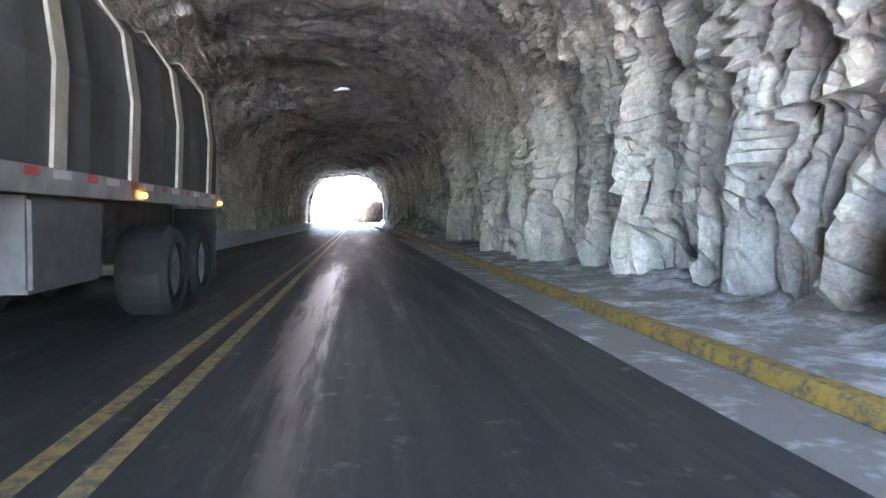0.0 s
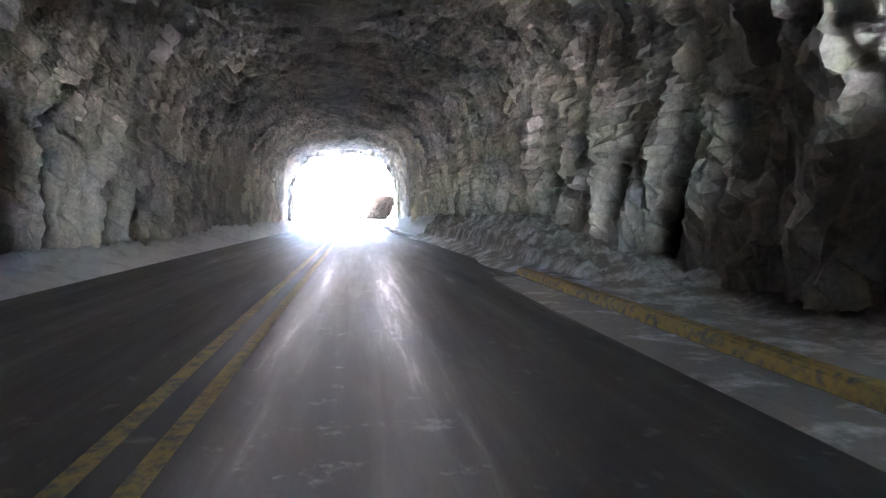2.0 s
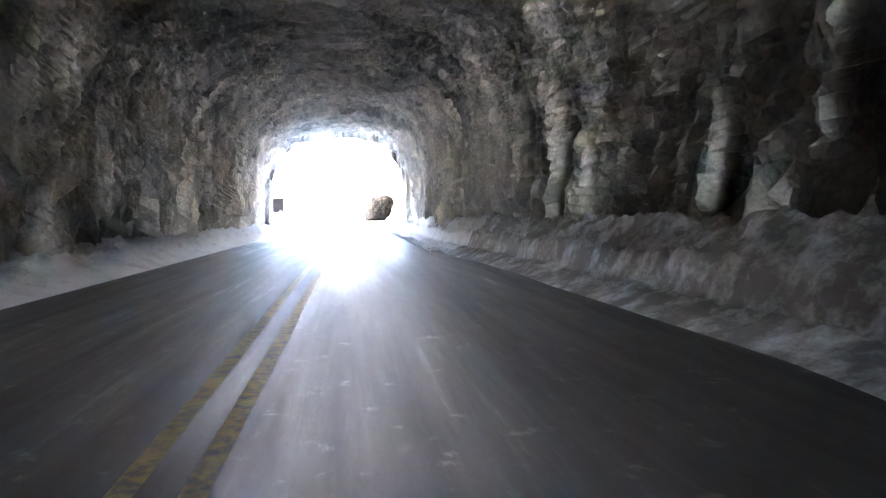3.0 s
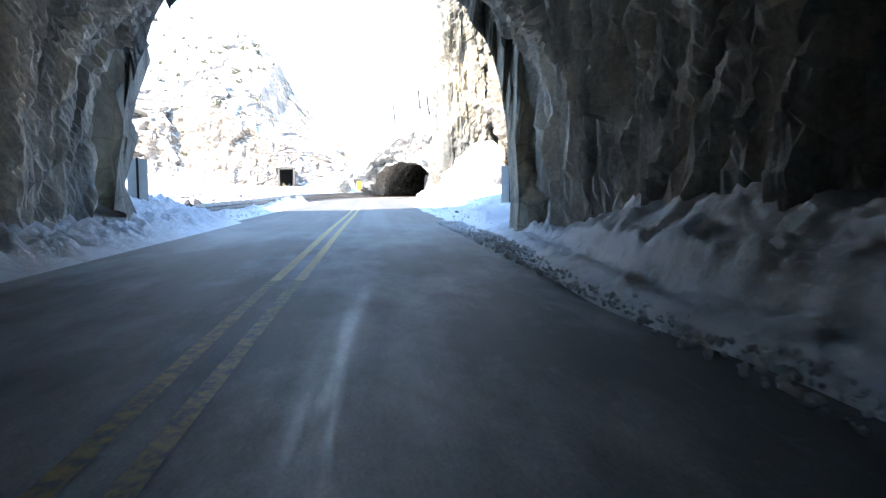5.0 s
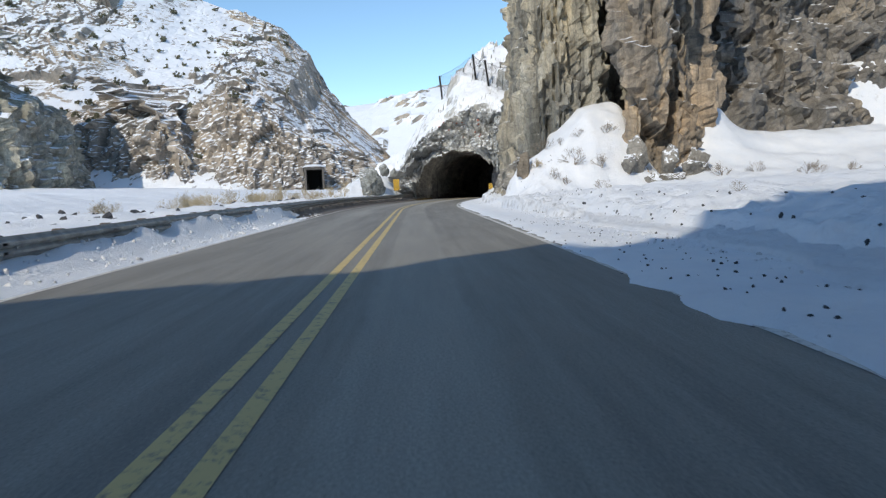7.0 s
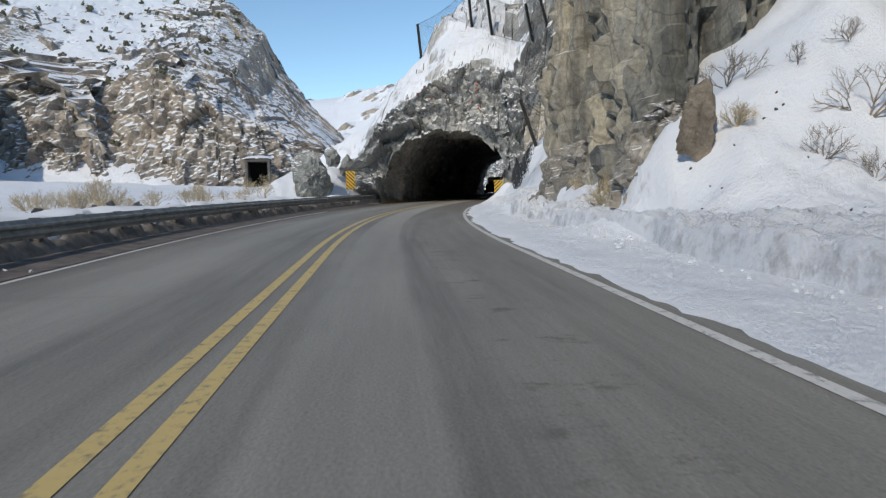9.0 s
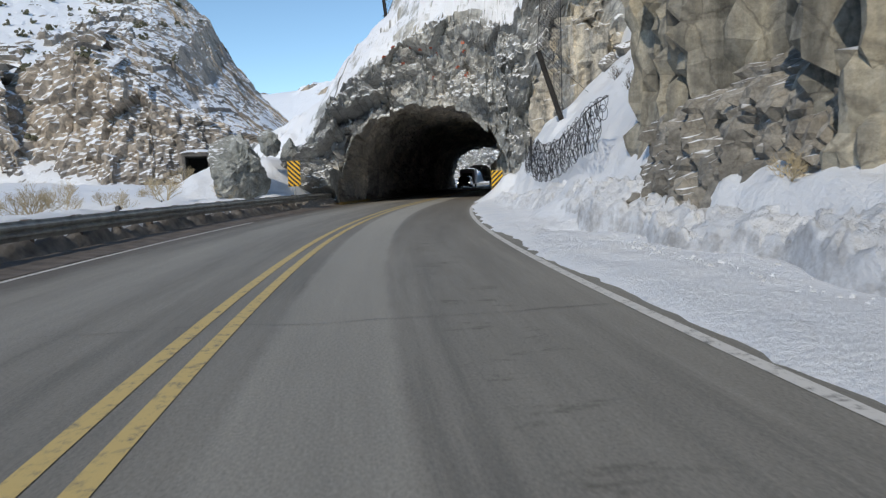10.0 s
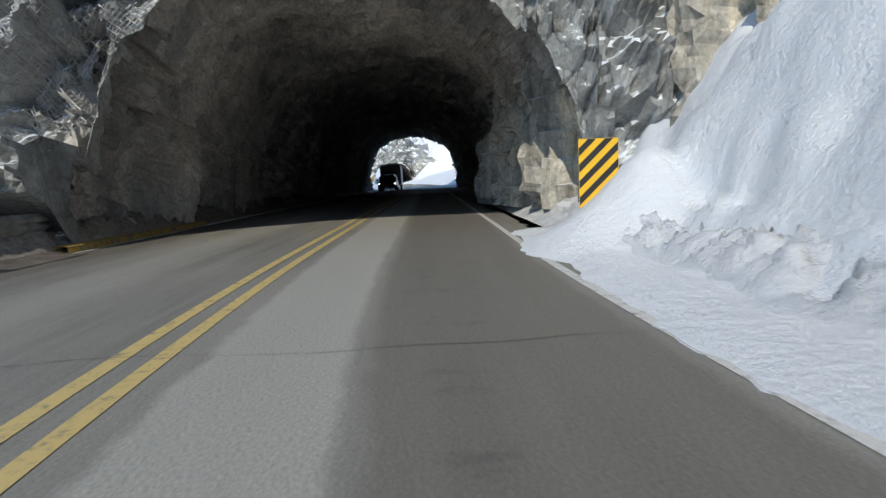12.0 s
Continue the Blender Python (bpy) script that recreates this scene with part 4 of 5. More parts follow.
def extruded(outline, x0, x1, bm=None):
    """A closed outline of (y, z) drawn out from x0 to x1."""
    bm = bm or bmesh.new()
    a = [bm.verts.new((x0, y, z)) for y, z in outline]
    b = [bm.verts.new((x1, y, z)) for y, z in outline]
    n = len(outline)
    for i in range(n):
        bm.faces.new((a[i], a[(i + 1) % n], b[(i + 1) % n], b[i]))
    bm.faces.new(a[::-1])
    bm.faces.new(b)
    bmesh.ops.recalc_face_normals(bm, faces=bm.faces)
    return bm


def place(s, d, z=0.0, turn=0.0):
    """A pose beside the road, its y along the road."""
    x, y, th = line(np.array([float(s)]))
    p = at(s, d, z)
    return pose(float(p[..., 0]), float(p[..., 1]), z, 0, 0, -math.degrees(float(th[0])) + turn)


def ground_z(x, y):
    return float(ground_height(np.array([float(x)]), np.array([float(y)]))[0])


STEEL = plain("weathered_steel", (0.27, 0.27, 0.255), 0.6, 0.2, 0.4, 3.0, 0.01)
GALV = plain("galvanised_steel", (0.34, 0.35, 0.35), 0.5, 0.6, 0.2, 5.0)
SIGN_BACK = plain("aluminium_sign_back", (0.60, 0.62, 0.57), 0.55, 0.0, 0.12, 2.0)
WOOD = plain("grey_weathered_wood", (0.12, 0.10, 0.085), 0.9, 0, 0.4, 9.0, 0.01)
SIGN_YELLOW = plain("yellow_reflective_sheet", (0.80, 0.46, 0.02), 0.45, 0, 0.08, 3.0)
BLACK = plain("black_paint", (0.018, 0.018, 0.02), 0.5, 0, 0.2)
DARK_STEEL = plain("dark_steel_post", (0.045, 0.042, 0.04), 0.55, 0.5, 0.3, 4.0)


# ---- guard rail ----
def guardrail():
    rail = thing("guardrail", Matrix(), "dark weathered steel guard rail half buried in ploughed snow", "guard rail")
    wave = [(0.0, 0.0), (0.02, 0.05), (0.075, 0.09), (0.075, 0.13), (0.015, 0.175), (0.075, 0.22), (0.075, 0.26), (0.02, 0.30), (0.0, 0.35)]
    s = 104.0
    while s < 190.0:
        e = min(s + 3.81, 190.3)
        top = lambda v: 0.28 + 0.12 * float(smooth(112, 135, np.array(v)))  # noqa: E731
        bm = bmesh.new()
        rows = []
        for v in np.linspace(s, e + 0.12, 5):
            col = [at(v, -5.05 + w, top(v) + z * 1.05) for w, z in wave] + [at(v, -5.056 + w - 0.008, top(v) + z * 1.05) for w, z in wave[::-1]]
            rows.append([bm.verts.new(tuple(c)) for c in col])
        for a, b in zip(rows[:-1], rows[1:]):
            for i in range(len(a)):
                j = (i + 1) % len(a)
                bm.faces.new((a[i], a[j], b[j], b[i]))
        bm.faces.new(rows[0])
        bm.faces.new(rows[-1][::-1])
        bmesh.ops.recalc_face_normals(bm, faces=bm.faces)
        part("beam", bm, STEEL, rail)
        for v in (s + 0.4, s + 2.3):
            p = place(v, -5.32, 0)
            post = part("post", box(-0.09, 0.09, -0.075, 0.075, -0.5, top(v) + 0.37, 0.012), WOOD, rail)
            post.matrix_basis = p
            block = part("spacer_block", box(0.095, 0.255, -0.07, 0.07, top(v) + 0.02, top(v) + 0.35, 0.012), WOOD, post)
            bolt = part("bolt", rod((0.30, 0, top(v) + 0.18), (0.33, 0, top(v) + 0.18), 0.02), GALV, post)
        s = e


guardrail()


# ---- signs ----
def sign_back(x, y, z0, w, h, turn, label):
    m = pose(x, y, ground_z(x, y), 0, 0, turn)
    zb = z0 - m.translation.z
    t = thing("marker_sign", m, label, "road sign", "signs seen from behind")
    panel = part("panel", box(-w / 2, w / 2, 0, 0.006, zb, zb + h, 0.002), SIGN_BACK, t)
    chan = [(-0.03, -0.03), (-0.03, -0.002), (-0.012, -0.002), (-0.012, -0.045), (0.012, -0.045), (0.012, -0.002), (0.03, -0.002), (0.03, -0.03), (0.018, -0.03), (0.018, -0.052), (-0.018, -0.052), (-0.018, -0.03)]
    bm = bmesh.new()
    lo = [bm.verts.new((a, b, -0.6)) for a, b in chan]
    hi = [bm.verts.new((a, b, zb + h + 0.04)) for a, b in chan]
    for i in range(len(chan)):
        bm.faces.new((lo[i], lo[(i + 1) % len(chan)], hi[(i + 1) % len(chan)], hi[i]))
    bm.faces.new(hi)
    bmesh.ops.recalc_face_normals(bm, faces=bm.faces)
    part("post", bm, DARK_STEEL, t, "dark steel channel post")
    for dz in (0.15, h / 2, h - 0.15):
        part("bolt", rod((0, -0.06, zb + dz), (0, -0.045, zb + dz), 0.012), GALV, t)


sign_back(4.52, 103.2, 0.66, 0.61, 1.28, 0, "grey aluminium back of a narrow roadside marker sign")
sign_back(-7.30, 101.3, 0.80, 0.61, 1.27, 0, "grey aluminium back of a marker sign in deep snow")


def hazard_marker(x, y, z0, w, h, turn, lean, label):
    """A yellow panel with black slanting bars that run down towards the road."""
    t = thing("hazard_marker", pose(x, y, z0, 0, 0, turn), label, "road sign", "striped markers at tunnel mouths")
    part("panel", box(-w / 2, w / 2, 0.0, 0.006, 0, h, 0.002), SIGN_YELLOW, t)
    pitch, thick = 0.245, 0.12
    for n in range(-6, 12):
        bm = bmesh.new()
        c = n * pitch
        pts = [(-w / 2, c + lean * -w / 2), (w / 2, c + lean * w / 2), (w / 2, c + lean * w / 2 + thick), (-w / 2, c + lean * -w / 2 + thick)]
        poly = []
        # clip the bar to the panel
        for (xa, za), (xb, zb) in zip(pts, pts[1:] + pts[:1]):
            poly.append((xa, za))
        for lim, keep in ((0.004, 1), (h - 0.004, -1)):
            res = []
            for (xa, za), (xb, zb) in zip(poly, poly[1:] + poly[:1]):
                ia, ib = keep * (za - lim) >= 0, keep * (zb - lim) >= 0
                if ia:
                    res.append((xa, za))
                if ia != ib:
                    f = (lim - za) / (zb - za)
                    res.append((xa + f * (xb - xa), lim))
            poly = res
            if not poly:
                break
        if len(poly) > 2:
            a = [bm.verts.new((px * 0.985, -0.004, pz)) for px, pz in poly]
            b = [bm.verts.new((px * 0.985, -0.001, pz)) for px, pz in poly]
            k = len(poly)
            bm.faces.new(a)
            bm.faces.new(b[::-1])
            for i in range(k):
                bm.faces.new((a[i], b[i], b[(i + 1) % k], a[(i + 1) % k]))
            bmesh.ops.recalc_face_normals(bm, faces=bm.faces)
            part("stripe", bm, BLACK, t, "black slanting bar")
        else:
            bm.free()
    part("post", box(-0.03, 0.03, 0.008, 0.05, -1.2, h - 0.1, 0.004), GALV, t, "steel post")
    return t


hazard_marker(-2.27, 185.25, 1.2, 0.64, 1.28, -8, -0.95, "yellow and black striped marker sign standing in snow")
hazard_marker(8.25, 185.9, 0.42, 0.60, 1.20, -16, 0.95, "yellow and black striped marker half buried in the snow bank")
far = at(351.0, -5.6, 0.0)
hazard_marker(float(far[0]), float(far[1]), 0.9, 0.60, 1.20, -10, -0.95, "small far-off striped marker sign by a tunnel mouth")


# ---- boulders and loose rocks ----
def stone(name, x, y, z, size, mat, label, k, category="boulder", group="", detail=4, turn=0.0):
    """A broken block cut by flat faces, standing at x, y with its foot at z."""
    rng = random.Random(k)
    bm = bmesh.new()
    bmesh.ops.create_icosphere(bm, subdivisions=detail, radius=1.0)
    planes = [(Vector((rng.uniform(-1, 1), rng.uniform(-1, 1), rng.uniform(-0.7, 1))).normalized(), rng.uniform(0.42, 0.8)) for _ in range(11)]
    for v in bm.verts:
        for n, d in planes:
            e = v.co.dot(n) - d
            if e > 0:
                v.co -= n * e
    co = np.array([v.co[:] for v in bm.verts])
    w = (co * np.array(size)) * 1.0 + k * 7.7
    off = 0.16 * facets(w * 1.6, 201, 1.5) + 0.09 * facets(w * 4.0, 207, 1.4) + 0.05 * facets(w * 9.0, 209, 1.2)
    for v, o in zip(bm.verts, off):
        v.co = Vector((v.co.x * size[0], v.co.y * size[1], v.co.z * size[2])) + v.normal * float(o) * min(size)
    low = min(v.co.z for v in bm.verts)
    for v in bm.verts:
        v.co.z -= low + 0.12 * size[2]
    ob = part(name, bm, mat)
    ob.matrix_world = pose(x, y, z, 0, 0, turn)
    tagged(ob, label, category, group)
    return ob


BOULDER = rock("boulder_rock", [(0.24, 0.26, 0.25), (0.34, 0.35, 0.33), (0.44, 0.42, 0.38)], 0.6, snow=0.75)
BROWN = rock("brown_rock", [(0.18, 0.15, 0.12), (0.26, 0.22, 0.17), (0.36, 0.28, 0.2)], 0.7, snow=0.75)
GREY_BROWN = rock("grey_brown_rock", [(0.22, 0.21, 0.19), (0.31, 0.29, 0.255), (0.41, 0.36, 0.29)], 0.6, snow=0.5)
DIRT_ROCK = plain("dark_stone", (0.06, 0.06, 0.065), 0.8, 0, 0.4, 9, 0.02)
stone("boulder", -4.8, 184.8, 0.5, (1.9, 1.4, 1.8), BOULDER, "large pale grey cracked boulder in snow beside the guard rail", 3, turn=12, detail=5)
stone("boulder", -3.5, 188.0, 2.9, (0.7, 0.6, 0.8), BOULDER, "grey boulder on the snow slope above the road", 5)
stone("boulder", -2.6, 187.6, 2.6, (0.55, 0.5, 0.6), BOULDER, "grey boulder on the snow slope above the road", 6)
stone("boulder", 6.2, 149.8, 1.6, (0.46, 0.38, 1.1), BROWN, "tall brown slab of rock leaning in the snow", 11, detail=5, turn=20)
for x, y, sz, k in ((12.2, 148.8, (0.8, 0.5, 0.6), 41), (13.4, 148.3, (0.9, 0.5, 0.5), 42), (14.6, 148.2, (0.9, 0.6, 0.5), 43), (16.2, 148.4, (1.0, 0.6, 0.6), 44), (12.9, 148.9, (0.9, 0.7, 1.3), 45), (14.6, 148.9, (1.0, 0.7, 1.2), 46), (16.4, 149.2, (0.9, 0.7, 1.1), 47), (13.0, 180.0, (0.6, 0.5, 0.5), 20), (13.8, 189.0, (0.7, 0.5, 0.8), 21), (12.7, 181.0, (0.9, 0.5, 0.5), 22), (10.9, 183.4, (0.45, 0.4, 0.6), 23)):
    stone("boulder", x, y, ground_z(x, y) - 0.25, sz, GREY_BROWN, "angular rock block bedded in the snow slope", k, group="boulders on the snow slope", detail=4, turn=k * 37)
for x, y, sz, k in ((3.5, 110.1, (0.24, 0.14, 0.07), 31), (2.95, 106.5, (0.07, 0.06, 0.05), 32), (3.6, 108.0, (0.05, 0.04, 0.035), 33), (3.25, 104.5, (0.055, 0.05, 0.04), 34)):
    stone("loose_rock", x, y, max(0.0, ground_z(x, y)) - 0.02, sz, DIRT_ROCK, "dark loose rock on the snowy shoulder", k, "rock", "rocks on the shoulder", 2, k * 50)


def listed(name, verts, faces, mat):
    me = bpy.data.meshes.new(name)
    me.from_pydata([tuple(v) for v in verts], [], faces)
    me.update()
    me.materials.append(mat)
    return new(name, me)


def ball_lists():
    bm = bmesh.new()
    bmesh.ops.create_icosphere(bm, subdivisions=1, radius=1.0)
    bm.verts.index_update()
    out = [v.co.copy() for v in bm.verts], [[v.index for v in f.verts] for f in bm.faces]
    bm.free()
    return out


def sticks(segments, n=3):
    """Thin tapered rods as lists of points and faces; segments: (from, to, radius, radius)."""
    verts, faces = [], []
    for a, b, r0, r1 in segments:
        a, b = Vector(a), Vector(b)
        w = (b - a).normalized()
        u = w.orthogonal().normalized()
        v = w.cross(u)
        k = len(verts)
        for c, r in ((a, r0), (b, r1)):
            verts += [c + (u * math.cos(6.2832 * i / n) + v * math.sin(6.2832 * i / n)) * r for i in range(n)]
        faces += [[k + i, k + (i + 1) % n, k + n + (i + 1) % n, k + n + i] for i in range(n)]
    return verts, faces


def rubble(name, spots, mat, label, sizes, seed, category):
    """Many small broken lumps, joined."""
    rng = random.Random(seed)
    vs, fs = ball_lists()
    verts, faces = [], []
    for x, y, z in spots:
        r = rng.uniform(*sizes)
        m = Matrix.LocRotScale((x, y, z + r * 0.2), Euler((rng.random() * 6, rng.random() * 6, rng.random() * 6)), (r * rng.uniform(0.7, 1.5), r * rng.uniform(0.7, 1.3), r * rng.uniform(0.5, 0.9)))
        k = len(verts)
        verts += [m @ v + Vector((rng.uniform(-1, 1), rng.uniform(-1, 1), rng.uniform(-1, 1))) * r * 0.22 for v in vs]
        faces += [[i + k for i in f] for f in fs]
    ob = listed(name, verts, faces, mat)
    return tagged(ob, label, category, kind="stuff")


def scatter(n, s0, s1, d0, d1, seed, z=None):
    rng = np.random.default_rng(seed)
    p = at(rng.uniform(s0, s1, n), rng.uniform(d0, d1, n), 0.0)
    h = ground_height(p[:, 0], p[:, 1]) if z is None else np.full(n, z)
    return [(float(a), float(b), float(c)) for a, b, c in zip(p[:, 0], p[:, 1], h)]


CLUMP = snow_material("snow_clumps", 0.55, 0.42)
rubble("snow_clumps", scatter(900, 112, 162, 5.3, 6.6, 1), CLUMP, "small ploughed snow lumps along the berm", (0.010, 0.035), 1, "snow")
rubble("snow_clumps", scatter(400, 100, 148, -5.0, -3.95, 2), CLUMP, "snow lumps under the guard rail", (0.015, 0.06), 2, "snow")
rubble("grit", scatter(300, 100, 132, 3.3, 5.6, 3), DIRT_ROCK, "dark grit and pebbles on the snowy shoulder", (0.008, 0.026), 3, "gravel")
rubble("dirt_clods", scatter(200, 108, 140, 6.0, 6.9, 4) + scatter(160, 112, 150, 6.4, 9.5, 6), DIRT_ROCK, "dark dirt clods thrown onto the snow", (0.012, 0.045), 4, "gravel")
rubble("ice_rubble", scatter(1800, 70, 102, 3.1, 3.9, 5, 0.08), CLUMP, "broken ice and snow rubble along the tunnel wall", (0.01, 0.04), 5, "snow")


rubble("bank_stones", scatter(420, 112, 178, -24, -7.5, 11), DIRT_ROCK, "dark stones poking out of the snowy river bank", (0.05, 0.22), 11, "rock")


# ---- shrubs ----
def shrub(name, x, y, r, mat, label, k, group="", n=46, z=None, flat=0.75):
    """A leafless bush: many thin branching twigs from one foot."""
    rng = random.Random(k)
    segs = []

    def grow(p, dirn, ln, rad, level):
        q = p + dirn * ln
        segs.append((p, q, rad, rad * 0.65))
        if level == 0:
            return
        for _ in range(rng.choice((2, 3, 3))):
            b = Vector((rng.uniform(-1, 1), rng.uniform(-1, 1), rng.uniform(-0.5, 0.9))).normalized()
            grow(p.lerp(q, rng.uniform(0.55, 1.0)), (dirn + b * 0.75).normalized(), ln * rng.uniform(0.55, 0.85), rad * 0.6, level - 1)

    for _ in range(max(5, n // 6)):
        a, tilt = rng.uniform(0, 6.283), rng.uniform(0.15, 1.15)
        dirn = Vector((math.cos(a) * math.sin(tilt), math.sin(a) * math.sin(tilt), math.cos(tilt) * flat + 0.1)).normalized()
        grow(Vector((0, 0, -0.1)), dirn, r * rng.uniform(0.28, 0.42), 0.014 * r + 0.003, 4)
    ob = listed(name, *sticks(segs), mat)
    ob.matrix_world = pose(x, y, ground_z(x, y) if z is None else z, 0, 0, 0)
    return tagged(ob, label, "bush", group)


TWIG = plain("grey_twigs", (0.22, 0.18, 0.14), 0.9, 0, 0.35, 20)
STRAW = plain("tan_willow_twigs", (0.46, 0.38, 0.25), 0.9, 0, 0.3, 20)
DARK_TWIG = plain("dark_twigs", (0.10, 0.08, 0.06), 0.9, 0, 0.35, 20)
first = [shrub("bush", 0, 0, 1.0, TWIG, "leafless grey-brown bush poking out of the snow", 60 + n, "bushes on the snow slope", 40, 0.0) for n in range(2)]
for n, (x, y, r) in enumerate(((9.0, 148.6, 1.5), (7.6, 151.2, 1.15), (7.7, 147.9, 0.95), (8.2, 147.3, 0.75), (8.6, 150.2, 0.7), (10.6, 148.4, 1.2), (9.7, 150.2, 0.8), (11.4, 150.4, 1.0), (10.2, 147.0, 0.9), (17.0, 147.1, 1.1), (19.3, 147.8, 1.0), (21.3, 146.2, 0.9), (7.3, 124.6, 0.4), (16.5, 137, 0.8), (21.5, 139.5, 0.9), (12.6, 121.5, 1.3), (14.2, 122.5, 1.1), (24, 146.5, 0.9), (13.4, 120.9, 0.9))):
    m = pose(x, y, ground_z(x, y), 0, 0, n * 73) @ Matrix.Scale(r, 4)
    (first[n] if n < 2 else copy_thing(first[n % 2], m)).matrix_basis = m
tan = shrub("bush", 0, 0, 1.0, STRAW, "dense tan leafless bush among the rocks", 77, "tan bushes among the rocks", 90, 0.0)
for n, (x, y, r) in enumerate(((5.75, 153.9, 1.25), (7.0, 149.6, 0.7), (6.3, 158.6, 0.6))):
    m = pose(x, y, ground_z(x, y), 0, 0, n * 73) @ Matrix.Scale(r, 4)
    (copy_thing(tan, m) if n else tan).matrix_basis = m
dark = shrub("bush", 0, 0, 1.0, DARK_TWIG, "dark leafless bush caught behind the ring net", 90, "bushes behind the net", 60, 0.0)
for n, (x, y, r) in enumerate(((8.9, 171.2, 0.55), (8.2, 168.2, 0.7), (11.8, 176.5, 0.6), (13.0, 172.0, 0.9))):
    m = pose(x, y, ground_z(x, y), 0, 0, n * 73) @ Matrix.Scale(r, 4)
    (copy_thing(dark, m) if n else dark).matrix_basis = m
rngb = random.Random(5)
willow = shrub("willow_bush", -14, 170, 1.15, STRAW, "tan leafless willow bush on the snowy river bank", 120, "willows on the river bank", 50)
for n in range(80):
    s, d = rngb.uniform(146, 187), -rngb.uniform(8, 22)
    p = at(s, d)
    m = pose(float(p[0]), float(p[1]), ground_z(p[0], p[1]), 0, 0, rngb.uniform(0, 360)) @ Matrix.Scale(rngb.uniform(0.6, 1.35), 4)
    c = copy_thing(willow, m)
    c.matrix_basis = m


def mountain_shrubs():
    """Dark junipers dotted over the far slope: clumps of small leaves."""
    rng = random.Random(9)
    vs, fs = ball_lists()
    verts, faces = [], []
    dg = bpy.context.evaluated_depsgraph_get()
    dg.update()
    made = 0
    while made < 280:
        x, y = rng.uniform(-150, -38), rng.uniform(275, 388)
        hit, loc, nor, _, ob, _ = scene.ray_cast(dg, Vector((x, y, 300)), Vector((0, 0, -1)))
        if not hit or nor.z < 0.55:
            continue
        made += 1
        r = rng.uniform(0.45, 1.3)
        for _ in range(16):
            q = loc + Vector((rng.gauss(0, 0.45), rng.gauss(0, 0.45), abs(rng.gauss(0.5, 0.4)))) * r
            k, b = len(verts), r * rng.uniform(0.18, 0.4)
            verts += [q + v * b + Vector((rng.uniform(-1, 1), rng.uniform(-1, 1), rng.uniform(-1, 1))) * r * 0.1 for v in vs]
            faces += [[i + k for i in f] for f in fs]
    ob = listed("junipers", verts, faces, plain("juniper_green", (0.11, 0.105, 0.065), 0.95, 0, 0.4, 2))
    tagged(ob, "dark olive juniper shrubs dotting the snowy mountainside", "shrub", kind="stuff")


mountain_shrubs()


# ---- rockfall fence and ring net ----
def drop_on(x, y, z=60.0):
    """The height of the scene under a point."""
    hit, loc, _, _, _, _ = scene.ray_cast(bpy.context.evaluated_depsgraph_get(), Vector((x, y, z)), Vector((0, 0, -1)))
    return loc.z if hit else 0.0


def quad_net(corners, nu, nv, r, sag=0.3):
    """Wires of a diamond mesh between four corners (foot a, foot b, head b, head a)."""
    a, b, c, d = (Vector(v) for v in corners)

    def p(u, v):
        q = a.lerp(b, u).lerp(d.lerp(c, u), v)
        q.z -= sag * math.sin(math.pi * u) * (0.4 + 0.6 * v)
        return q

    segs = []
    for i in range(nu):
        for j in range(nv):
            u0, u1, v0, v1 = i / nu, (i + 1) / nu, j / nv, (j + 1) / nv
            um = (u0 + u1) / 2
            segs += [(p(um, v0), p(u1, (v0 + v1) / 2), r, r), (p(u1, (v0 + v1) / 2), p(um, v1), r, r), (p(um, v1), p(u0, (v0 + v1) / 2), r, r), (p(u0, (v0 + v1) / 2), p(um, v0), r, r)]
    for i in range(nu):
        segs.append((p(i / nu, 1), p((i + 1) / nu, 1), r * 1.8, r * 1.8))
        segs.append((p(i / nu, 0), p((i + 1) / nu, 0), r * 1.8, r * 1.8))
    return segs


WIRE = plain("dark_wire", (0.05, 0.05, 0.055), 0.5, 0.6, 0.3)


